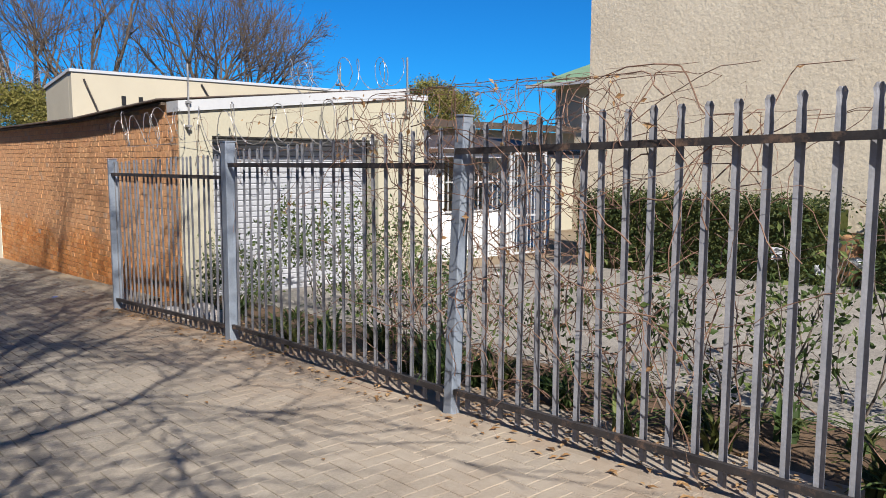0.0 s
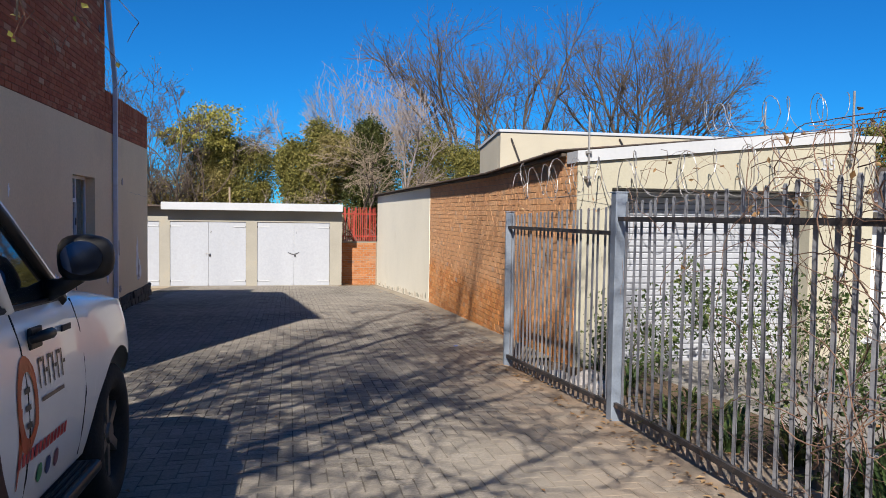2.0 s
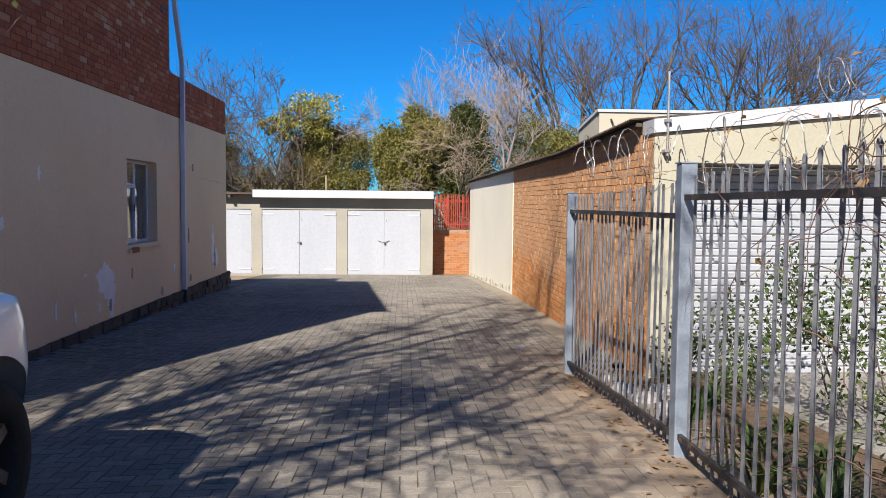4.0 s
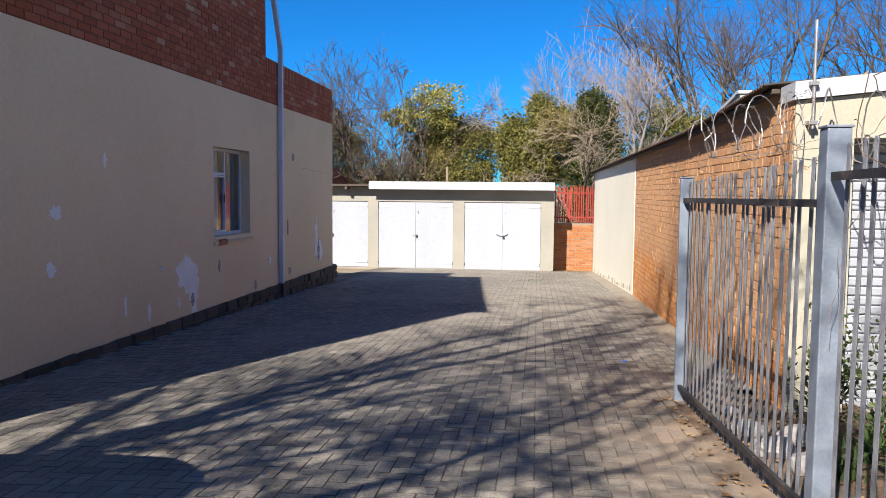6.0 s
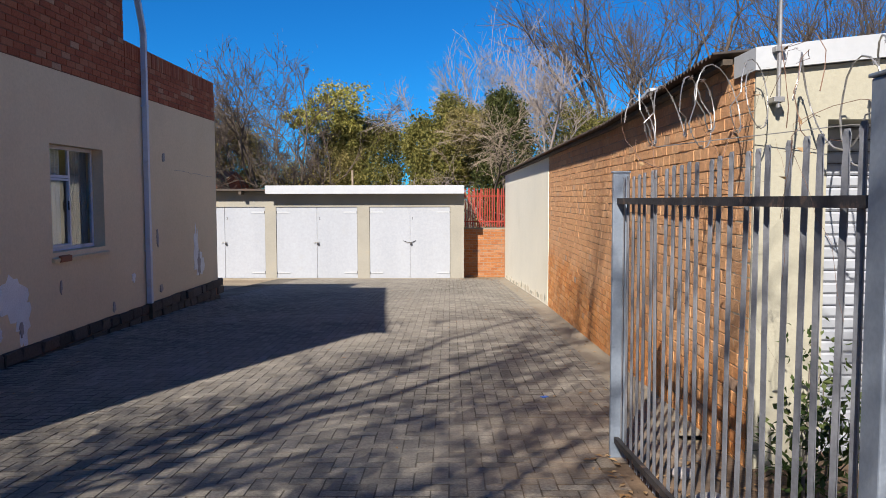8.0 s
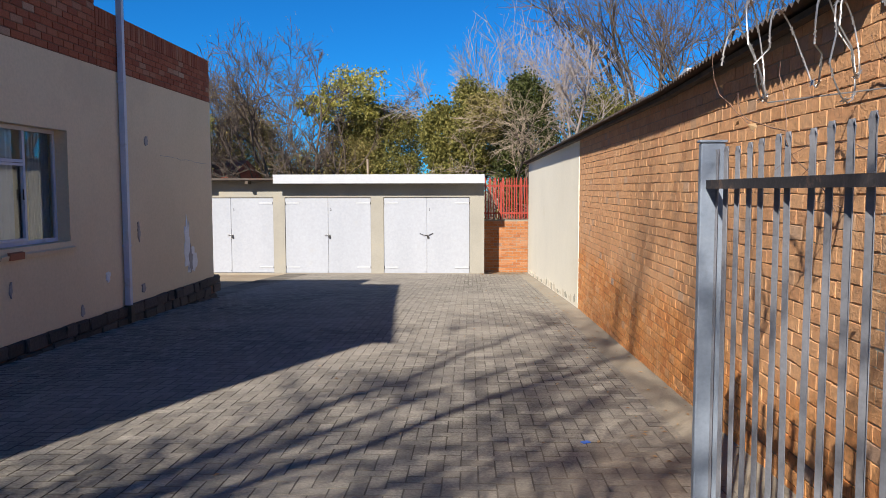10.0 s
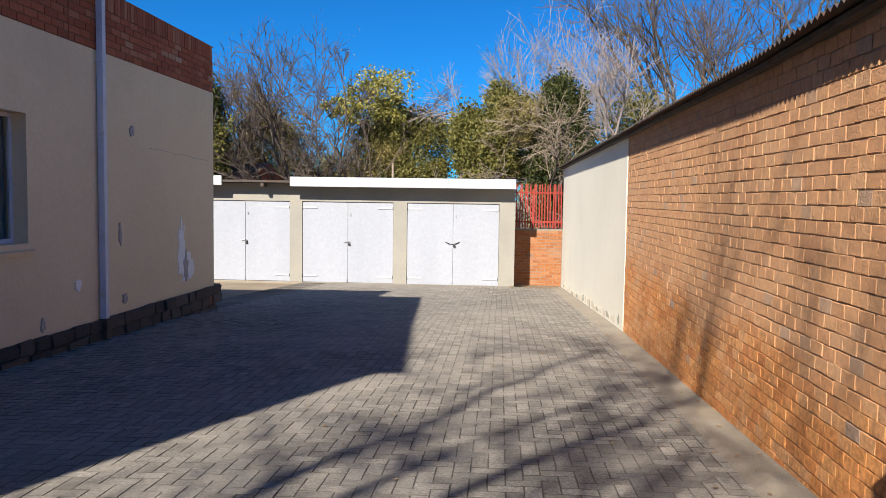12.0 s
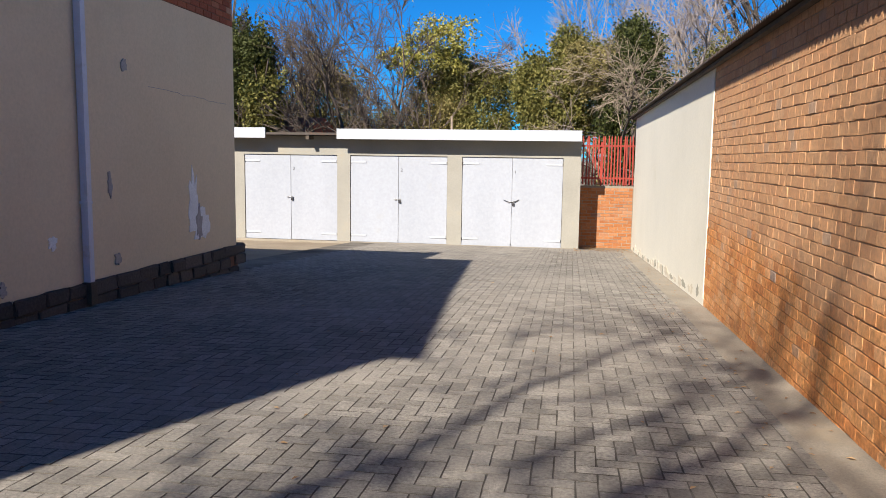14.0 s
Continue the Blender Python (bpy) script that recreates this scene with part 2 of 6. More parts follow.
M["green_roof"] = surface("green_roof_sheet", (0.17, 0.27, 0.17), (0.22, 0.33, 0.21), 1, 0.6, fine=20, bump=0.2)
M["red_roof"] = surface("red_roof_tile", (0.34, 0.10, 0.06), (0.44, 0.15, 0.09), 2, 0.8, fine=20, bump=0.5)
M["gravel"] = surface("grey_gravel", (0.22, 0.20, 0.18), (0.34, 0.315, 0.285), 3, 0.95, fine=55, fine_amount=0.4, bump=1.0, bump_scale=45)
M["soil"] = surface("garden_soil", (0.095, 0.062, 0.04), (0.17, 0.11, 0.07), 3, 0.95, fine=40, fine_amount=0.4, bump=1.0, bump_scale=30)
M["bark"] = surface("bark", (0.14, 0.115, 0.10), (0.22, 0.185, 0.165), 3, 0.95, fine=30, bump=0.8, bump_scale=30)
M["bark_dark"] = surface("dark_bark", (0.07, 0.052, 0.042), (0.13, 0.10, 0.08), 3, 0.95, fine=30, bump=0.8, bump_scale=30)
M["brush"] = surface("brown_brushwood", (0.13, 0.095, 0.078), (0.21, 0.16, 0.135), 2, 0.95, fine=20, bump=0.0)
M["bark_pale"] = surface("pale_bark", (0.27, 0.22, 0.195), (0.37, 0.31, 0.28), 3, 0.9, fine=30, bump=0.6, bump_scale=30)
M["twig"] = surface("dry_twig", (0.25, 0.19, 0.135), (0.36, 0.285, 0.21), 6, 0.9, fine=40, bump=0.0)
M["vine"] = surface("dry_vine", (0.13, 0.075, 0.055), (0.25, 0.155, 0.115), 5, 0.9, fine=40, bump=0.0)
M["glass"] = glass("window_glass")
M["black"] = surface("black_plastic", (0.012, 0.012, 0.013), (0.02, 0.02, 0.022), 5, 0.45, fine=60, bump=0.05)
M["leaf_green"] = leafy("green_leaf", [(0, (0.028, 0.05, 0.014)), (0.5, (0.055, 0.09, 0.026)), (1, (0.15, 0.18, 0.06))])
M["leaf_dark"] = leafy("dark_leaf", [(0, (0.034, 0.040, 0.010)), (0.6, (0.065, 0.075, 0.018)), (1, (0.13, 0.14, 0.045))])
M["leaf_yellow"] = leafy("yellow_green_leaf", [(0, (0.17, 0.155, 0.03)), (0.5, (0.30, 0.275, 0.055)), (1, (0.50, 0.43, 0.14))])
M["leaf_olive"] = leafy("olive_leaf", [(0, (0.12, 0.10, 0.034)), (0.5, (0.215, 0.175, 0.06)), (1, (0.34, 0.28, 0.11))])
M["leaf_pine"] = leafy("pine_needle", [(0, (0.085, 0.085, 0.02)), (0.6, (0.175, 0.16, 0.04)), (1, (0.31, 0.27, 0.085))])
M["leaf_dry"] = leafy("dry_leaf", [(0, (0.20, 0.11, 0.05)), (0.5, (0.32, 0.19, 0.09)), (1, (0.46, 0.31, 0.17))])
M["hedge"] = leafy("hedge_leaf", [(0, (0.018, 0.032, 0.010)), (0.6, (0.04, 0.062, 0.018)), (1, (0.13, 0.14, 0.04))])


# ---- mesh helpers ----
def link_mesh(name, verts, faces, material, parent=None, smooth=False):
    me = bpy.data.meshes.new(name)
    me.from_pydata([tuple(v) for v in verts], [], faces)
    me.materials.append(material)
    if smooth:
        me.shade_smooth()
    ob = new(name, me)
    if parent:
        ob.parent = parent
    return ob


def part(name, bm, material, parent, label="", smooth=False):
    """Links a bmesh as one mesh object under a thing or a part."""
    me = bpy.data.meshes.new(name)
    bm.to_mesh(me)
    bm.free()
    me.materials.append(material)
    if smooth:
        me.shade_smooth()
    ob = new(name, me)
    ob.parent = parent
    if label:
        ob["label"] = label
    return ob


def add_box(bm, x0, x1, y0, y1, z0, z1, m=None):
    vs = [bm.verts.new((x, y, z)) for z in (z0, z1) for x, y in ((x0, y0), (x1, y0), (x1, y1), (x0, y1))]
    for f in ((3, 2, 1, 0), (4, 5, 6, 7), (0, 1, 5, 4), (1, 2, 6, 5), (2, 3, 7, 6), (3, 0, 4, 7)):
        bm.faces.new([vs[i] for i in f])
    if m:
        for v in vs:
            v.co = m @ v.co
    return vs


def box(x0, x1, y0, y1, z0, z1, bevel=0.0):
    bm = bmesh.new()
    add_box(bm, x0, x1, y0, y1, z0, z1)
    if bevel:
        bmesh.ops.bevel(bm, geom=bm.edges[:], offset=bevel, segments=2, affect="EDGES", profile=0.5)
    return bm


def prism(points, axis, lo, hi):
    """A closed outline of (u, v) points pushed along an axis: x takes (y, z), y takes (x, z), z takes (x, y)."""
    bm = bmesh.new()
    put = {"x": lambda u, v, w: (w, u, v), "y": lambda u, v, w: (u, w, v), "z": lambda u, v, w: (u, v, w)}[axis]
    a = [bm.verts.new(put(u, v, lo)) for u, v in points]
    b = [bm.verts.new(put(u, v, hi)) for u, v in points]
    bm.faces.new(a)
    bm.faces.new(b[::-1])
    k = len(points)
    for i in range(k):
        bm.faces.new((a[i], b[i], b[(i + 1) % k], a[(i + 1) % k]))
    bmesh.ops.recalc_face_normals(bm, faces=bm.faces[:])
    return bm


def tube(bm, pts, radii, sides=6, cap=True):
    """A round bar along points."""
    rings = []
    pts = [Vector(p) for p in pts]
    if isinstance(radii, (int, float)):
        radii = [radii] * len(pts)
    up = Vector((0.13, 0.21, 1)).normalized()
    for i, p in enumerate(pts):
        d = (pts[min(i + 1, len(pts) - 1)] - pts[max(i - 1, 0)]).normalized()
        side = d.cross(up)
        side = side.normalized() if side.length > 1e-3 else d.orthogonal().normalized()
        other = d.cross(side)
        rings.append([bm.verts.new(p + radii[i] * (math.cos(a) * side + math.sin(a) * other)) for a in (2 * math.pi * k / sides for k in range(sides))])
    for a, b in zip(rings, rings[1:]):
        for k in range(sides):
            bm.faces.new((a[k], a[(k + 1) % sides], b[(k + 1) % sides], b[k]))
    if cap:
        bm.faces.new(rings[0][::-1])
        bm.faces.new(rings[-1])


def empty(name, label, category, group="", kind="", at=(0, 0, 0)):
    ob = new(name)
    ob.location = at
    return tagged(ob, label, category, group, kind)


def structure(name, bm, material, label, category, smooth=False):
    ob = part(name, bm, material, None, "", smooth)
    return tagged(ob, label, category, kind="structure")


KNOTS = ((-500.0, 0.2), (-2.0, 0.2), (1.0, 0.14), (3.6, 0.055), (6.78, -0.064), (9.55, -0.168), (18.57, -0.494), (20.5, -0.60), (29.06, -1.09), (31.0, -1.15), (800.0, -1.15))


def gz(y):
    """Height of the ground, which falls towards the garages."""
    for (a, za), (b, zb) in zip(KNOTS, KNOTS[1:]):
        if y <= b:
            return za + (zb - za) * (y - a) / (b - a)
    return KNOTS[-1][1]


def gx(x, y):
    """Height of the drive, which also falls a little towards the beige wall."""
    return gz(y) - 0.085 * min(1.0, max(0.0, (19.0 - y) / 9.5)) * min(1.0, max(0.0, (0.6 - x) / 3.15))


XL, XR, YF, YG = -2.554, 3.95, 9.30, 29.06


# ---- ground ----
ys = [-500, -60, -20, -2, 0, 1, 2, 3.6, 5, 6.78, 8, 9.55, 12, 15, 18.57, 20.5, 23, 26, 29.06, 31, 60, 800]
xs = [-500, -60, -10, XL - 0.3, 0, 4, 10, 60, 500]
gv = [(x, y, gx(x, y) - 0.045) for y in ys for x in xs]
k = len(xs)
gf = [(j * k + i, j * k + i + 1, (j + 1) * k + i + 1, (j + 1) * k + i) for j in range(len(ys) - 1) for i in range(k - 1)]
ground = tagged(link_mesh("ground", gv, gf, M["ground"]), "dry brown earth around the yard", "ground", kind="structure")


def sheet(name, x0, x1, y0, y1, lift, material, label, category, step=1.0):
    yy = [y0 + (y1 - y0) * i / max(1, round((y1 - y0) / step)) for i in range(max(1, round((y1 - y0) / step)) + 1)]
    cols = sorted({x0, x1} | {x for x in (XL, 0.6) if x0 < x < x1})
    w = len(cols)
    v = [(x, y, gx(x, y) + lift) for y in yy for x in cols]
    f = [(w * i + c, w * i + c + 1, w * i + w + c + 1, w * i + w + c) for i in range(len(yy) - 1) for c in range(w - 1)]
    return tagged(link_mesh(name, v, f, material), label, category, kind="structure")


pavement = sheet("pavement", -3.2, 3.75, -1.0, 29.05, -0.001, M["joint"], "grey concrete block paving laid in a herringbone, sandy joints", "paving", 0.5)
apron = sheet("trim_apron", 3.64, XR + 0.02, 10.0, 29.3, 0.006, M["apron"], "cement strip along the foot of the brick wall", "paving", 0.5)
yard = sheet("ground_yard", 3.15, 30.0, -12.0, 9.6, -0.02, M["gravel"], "grey gravel yard behind the palisade fence", "gravel", 0.8)
bed = sheet("ground_bed", 3.08, 4.6, -6.0, 9.7, -0.003, M["soil"], "reddish garden bed with fallen leaves along the fence", "soil", 0.5)

# ---- block of flats or offices with brick band, its wall along the drive ----
WY0, WY1, WZ0, WZ1 = 13.95, 15.36, 0.80, 2.11
bm = bmesh.new()
for a in ((6.0, WY0, -1.3, 2.994), (WY1, 20.46, -1.3, 2.994), (WY0, WY1, -1.3, WZ0), (WY0, WY1, WZ1, 2.994)):
    add_box(bm, XL - 0.3, XL, *a)
wall_left = structure("wall_left", bm, M["beige"], "beige painted plaster wall with peeling patches above a stone plinth", "wall")
wall_left_back = structure("wall_left_back", box(XL - 9.0, XL - 0.3, 20.16, 20.46, -1.3, 3.6), M["beige"], "beige end wall of the low wing", "wall")
wall_left_front = structure("wall_left_front", box(XL - 9.0, XL - 0.3, 6.0, 6.3, -1.3, 7.5), M["beige"], "street front wall of the tall building", "wall")
floor_left = structure("floor_left", box(XL - 9.0, XL - 0.3, 6.3, 20.16, -1.3, -0.1), M["apron"], "cement floor inside the building", "floor")
wall_left_far = structure("wall_left_far", box(XL - 9.3, XL - 9.0, 6.0, 20.46, -1.3, 5.6), M["beige"], "far wall of the building", "wall")
roof_left = structure("ceiling_left", box(XL - 9.0, XL - 0.3, 6.3, 20.16, 2.9, 3.1), M["beige"], "ceiling slab of the building", "ceiling")
# mortar core of the brick storey: sloping parapet on the tall part, level parapet on the low wing
wall_left_upper = structure("wall_left_upper", prism([(6.0, 2.998), (16.15, 2.998), (16.15, 5.6), (6.0, 7.5)], "x", XL - 0.28, XL - 0.006), M["mortar_dark"],
                            "dark mortar of the red brick upper storey", "wall")
wall_left_parapet = structure("wall_left_parapet", box(XL - 0.26, XL - 0.006, 16.155, 20.45, 2.998, 3.70), M["mortar_dark"], "dark mortar of the red brick parapet", "wall")
bm = prism([(5.5, 7.62), (16.4, 5.58), (16.4, 5.66), (5.5, 7.70)], "x", XL - 9.2, XL + 0.04)
roof_sheet_left = structure("roof_left", bm, M["roof_sheet"], "sheet roof sloping down to the rear gutter", "roof")

# ---- outbuilding with orange brick side wall and cream street front ----
wall_brick_core = structure("wall_right_brick", prism([(YF + 0.285, -1.3), (18.57, -1.3), (18.57, 2.20), (13.0, 2.20), (YF + 0.285, 2.295)], "x", XR + 0.003, XR + 0.22), M["mortar"], "mortar of the orange brick side wall", "wall")
wall_right_cream = structure("wall_right_cream", box(XR - 0.008, XR + 0.22, 18.575, 29.3, -1.6, 2.19), M["cream_lifted"], "cream plastered side wall with flaking foot", "wall")
bm = prism([(3.95, -1.0), (4.37, -1.0), (4.37, 1.90), (6.93, 1.90), (6.93, -1.0), (7.80, -1.0), (7.80, 2.51), (7.47, 2.52), (3.95, 2.17)], "y", YF, YF + 0.28)
wall_front = structure("wall_front", bm, M["cream_dimmed"], "cream plaster street front with a wide garage opening", "wall")
bm = prism([(3.93, 2.175), (7.48, 2.525), (7.48, 2.675), (3.93, 2.305)], "y", YF - 0.04, YF + 0.3)
front_coping = structure("trim_coping", bm, M["white"], "white painted sloping coping on the cream front", "coping")
bm = prism([(7.48, 2.515), (7.86, 2.515), (7.86, 2.59), (7.48, 2.59)], "y", YF - 0.03, YF + 0.3)
structure("trim_coping_low", bm, M["white"], "white low end of the coping", "coping")
structure("wall_front_side", box(7.55, 7.8, YF + 0.285, 29.3, -1.6, 2.5), M["cream_lifted"], "cream far side wall of the outbuilding", "wall")
structure("wall_front_back", box(XR + 0.225, 7.54, 29.05, 29.3, -1.6, 2.2), M["cream_lifted"], "cream rear wall of the outbuilding", "wall")
structure("floor_right", box(XR + 0.23, 7.54, YF + 0.02, 29.04, -1.6, -0.2), M["apron"], "cement floor of the outbuilding", "floor")

def eave_rise(y):
    """The sheet roof lifts towards the street end."""
    return 0.10 * max(0.0, (13.0 - y) / 3.4)


# corrugated roof: waves run up the slope, so the eave shows them
bm = bmesh.new()
pitch, rows, prev = 0.076, [], None
steps = int((29.75 - 9.50) / (pitch / 4))
for i in range(steps + 1):
    y = 9.60 + i * pitch / 4
    w = 0.015 * math.sin(2 * math.pi * i / 4)
    ends = [(x, y, 2.225 - 0.0012 * (y - 10.0) + eave_rise(y) + (x - 3.80) * 0.096 + w) for x in (3.80, 7.9)]
    ring = [bm.verts.new(ends[0]), bm.verts.new(ends[1]), bm.verts.new((ends[1][0], y, ends[1][2] - 0.003)), bm.verts.new((ends[0][0], y, ends[0][2] - 0.003))]
    if prev:
        for a in range(4):
            bm.faces.new((prev[a], prev[(a + 1) % 4], ring[(a + 1) % 4], ring[a]))
    prev = ring
roof_right = structure("roof_right", bm, M["roof_sheet"], "rusty corrugated sheet roof with a wavy eave", "roof")
structure("trim_purlin", prism([(9.62, 2.265), (13.0, 2.17), (29.6, 2.145), (29.6, 2.18), (13.0, 2.205), (9.62, 2.30)], "x", 3.87, 3.93), M["dark_wood"], "dark timber under the sheet eave", "timber")

# ---- garages across the end of the drive ----
GT, GB = 1.17, -1.10
DOORS = ((-6.19, -3.63), (-3.28, -0.72), (-0.34, 2.20))
bm = bmesh.new()
edges = [-9.6] + [v for d in DOORS for v in d] + [2.63]
for a, b in zip(edges[::2], edges[1::2]):
    add_box(bm, a, b, YG, YG + 0.22, -1.6, GT)
add_box(bm, -9.6, 2.63, YG, YG + 0.22, GT, 1.66)
wall_garage = structure("wall_garage", bm, M["garage_wall"], "beige plaster garage front with three door openings", "wall")
structure("wall_garage_back", box(-9.6, 2.63, 34.8, 35.0, -1.6, 1.6), M["beige"], "rear wall of the garages", "wall")
structure("wall_garage_end", box(2.41, 2.63, YG + 0.225, 34.79, -1.6, 1.6), M["dimbrick"], "end wall of the garages", "wall")
structure("floor_garage", box(-9.6, 2.4, YG + 0.23, 34.79, -1.6, -1.105), M["apron"], "cement floor of the garages", "floor")
structure("wall_garage_far", box(-9.8, -9.605, YG, 34.79, -1.6, 1.6), M["beige"], "far end wall of the garages", "wall")
bm = prism([(28.66, 1.675), (35.2, 1.61), (35.2, 1.66), (28.66, 1.735)], "x", -9.9, 2.62)
structure("roof_garage", bm, M["roof_sheet"], "flat sheet roof over the garages", "roof")
structure("trim_fascia", box(-3.51, 2.63, 28.625, 28.655, 1.575, 1.835, 0.004), M["white"], "white painted fascia board", "fascia")
structure("trim_fascia_short", box(-9.9, -5.42, 28.625, 28.655, 1.585, 1.85, 0.004), M["white"], "white painted fascia board, cut short", "fascia")
structure("trim_step", box(-9.6, 2.63, 28.93, YG - 0.001, -1.3, -1.075, 0.01), M["apron"], "cement strip at the foot of the garage doors", "paving")
for x in (-4.35,):
    structure("trim_rafter", box(x, x + 0.09, 28.68, 29.04, 1.56, 1.655), M["dark_wood"], "bare timber rafter end under the missing fascia", "timber")

# gap between the garages and the cream wall: low brick wall under red palisades
structure("wall_gap", box(2.636, 4.1, 30.26, 30.46, -1.6, 0.46), M["apron"], "mortar of the low orange brick wall", "wall")

# unseen houses added behind the walker to block low sky light
for x0, x1, h in ((-42, -24, 5.5), (-23, -6, 6.2), (-5, 12, 5.2), (13, 32, 6.0)):
    across = empty("sky_blocker_house", "plain unseen house added to block low sky light", "house", "houses across the street", at=(x0, -24.0, 0.15))
    part("wall", box(0, x1 - x0, -8, 0, 0, h - 1.6), M["beige"], across)
    part("roof", prism([(-8.5, h - 1.6), (0.5, h - 1.6), (-4, h + 0.8)], "x", -0.4, x1 - x0 + 0.4), M["roof_sheet"], across)
    for k_ in range(3):
        part("window", box(2 + k_ * 4.5, 3.6 + k_ * 4.5, 0.0, 0.03, 1.0, 2.4), M["black"], across)


# ---- palisade fence ----
POSTS = ((3.23, 9.555), (3.33, 6.77), (3.21, 3.60), (3.20, 0.30))


def pale_mesh(height):
    """A steel pale rolled to a shallow V, with a splayed tip, standing at its foot."""
    bm = bmesh.new()
    prof = ((-0.021, -0.006), (-0.010, -0.001), (0.0, 0.004), (0.010, -0.001), (0.021, -0.006))
    thick = 0.003
    def ring(z, squeeze=1.0):
        return [bm.verts.new((d + 0.0, u * squeeze, z)) for u, d in prof] + [bm.verts.new((d + thick, u * squeeze, z)) for u, d in reversed(prof)]
    rings = [ring(0), ring(height - 0.11), ring(height - 0.06, 0.82), ring(height - 0.02, 1.12), ring(height, 0.6)]
    for a, b in zip(rings, rings[1:]):
        for i in range(10):
            bm.faces.new((a[i], a[(i + 1) % 10], b[(i + 1) % 10], b[i]))
    bm.faces.new(rings[0][::-1])
    bm.faces.new(rings[-1])
    me = bpy.data.meshes.new("pale")
    bm.to_mesh(me)
    bm.free()
    me.materials.append(M["pale"])
    return me


def palisade(a, b, top_rail, low_rail, over, label):
    """One bay between two posts (x, y): two angle rails and its pales."""
    a, b = Vector((*a, 0)), Vector((*b, 0))
    d = (b - a).normalized()
    length = (b - a).length
    thing = empty("palisade_fence", label, "fence", "bays of the palisade fence", at=(a.x, a.y, gz(a.y)))
    inv = Matrix.Translation(-Vector(thing.location))
    for zs_, nm in ((top_rail, "rail"), (low_rail, "rail")):
        bm = bmesh.new()
        off = Vector((-0.004, 0, 0))
        tilt = [a + d * 0.05 + off + Vector((0, 0, zs_[0])), b - d * 0.05 + off + Vector((0, 0, zs_[1]))]
        for w, h, dx, dz in ((0.006, 0.036, -0.022, 0), (0.022, 0.005, -0.008, 0.0152)):
            vs = []
            for p in tilt:
                vs.append([bm.verts.new(inv @ (p + Vector((dx - w / 2 * s, 0, dz + h / 2 * q)))) for s, q in ((1, -1), (-1, -1), (-1, 1), (1, 1))])
            for i in range(4):
                bm.faces.new((vs[0][i], vs[0][(i + 1) % 4], vs[1][(i + 1) % 4], vs[1][i]))
            bm.faces.new(vs[0][::-1])
            bm.faces.new(vs[1])
        bmesh.ops.recalc_face_normals(bm, faces=bm.faces[:])
        part(nm, bm, M["rail"], thing, "dark steel angle rail")
    count = max(2, round(length / (0.114 if a.y > 9.0 else 0.137)))
    h = over + (top_rail[0] + top_rail[1]) / 2 - (low_rail[0] + low_rail[1]) / 2 + 0.10
    me = pale_mesh(h)
    rng = random.Random(int(length * 1000))
    first = 0.45 if a.y > 9.0 else 0.0
    for i in range(1, count + (1 if first else 0)):
        f = (i - first) / count
        p = a + d * length * f
        z0 = low_rail[0] + (low_rail[1] - low_rail[0]) * f - 0.10
        ob = new("pale", me)
        ob.parent = thing
        ob.matrix_basis = inv @ Matrix.Translation((p.x + 0.012, p.y, z0 + rng.uniform(-0.008, 0.008))) @ Euler((rng.uniform(-0.008, 0.008), rng.uniform(-0.01, 0.01), math.atan2(d.y, d.x) - math.pi / 2 + math.pi)).to_matrix().to_4x4()
    return thing


palisade(POSTS[0], POSTS[1], (1.43, 1.44), (-0.05, 0.05), 0.18, "short bay of grey steel palisade fence on paving")
palisade(POSTS[1], POSTS[2], (1.555, 1.57), (0.07, 0.19), 0.18, "grey steel palisade fence bay tangled with dry creeper")
palisade(POSTS[2], POSTS[3], (1.655, 1.72), (0.20, 0.32), 0.18, "grey steel palisade fence bay with dry creeper")
palisade(POSTS[3], (3.2, -3.0), (1.72, 1.78), (0.32, 0.36), 0.18, "grey steel palisade fence bay along the garden")
for (x, y), top in zip(POSTS, (1.60, 1.76, 1.86, 1.92)):
    post = empty("fence_post", "square grey steel fence post with flat cap", "post", "posts of the palisade fence", at=(x, y, gz(y)))
    z0 = -0.05
    h = top - gz(y)
    e = 0.038 if y == 3.60 else 0.05
    deep = -0.012 if y == 9.555 else e
    part("shaft", box(-e, e, -e, deep, z0, h, 0.006), M["steel"], post)
    part("cap", box(-e - 0.006, e + 0.006, -e - 0.006, deep + 0.006, h + 0.001, h + 0.012, 0.003), M["steel"], post)
    if y == 3.60:
        post.rotation_euler = (math.radians(2.2), math.radians(0.8), 0)


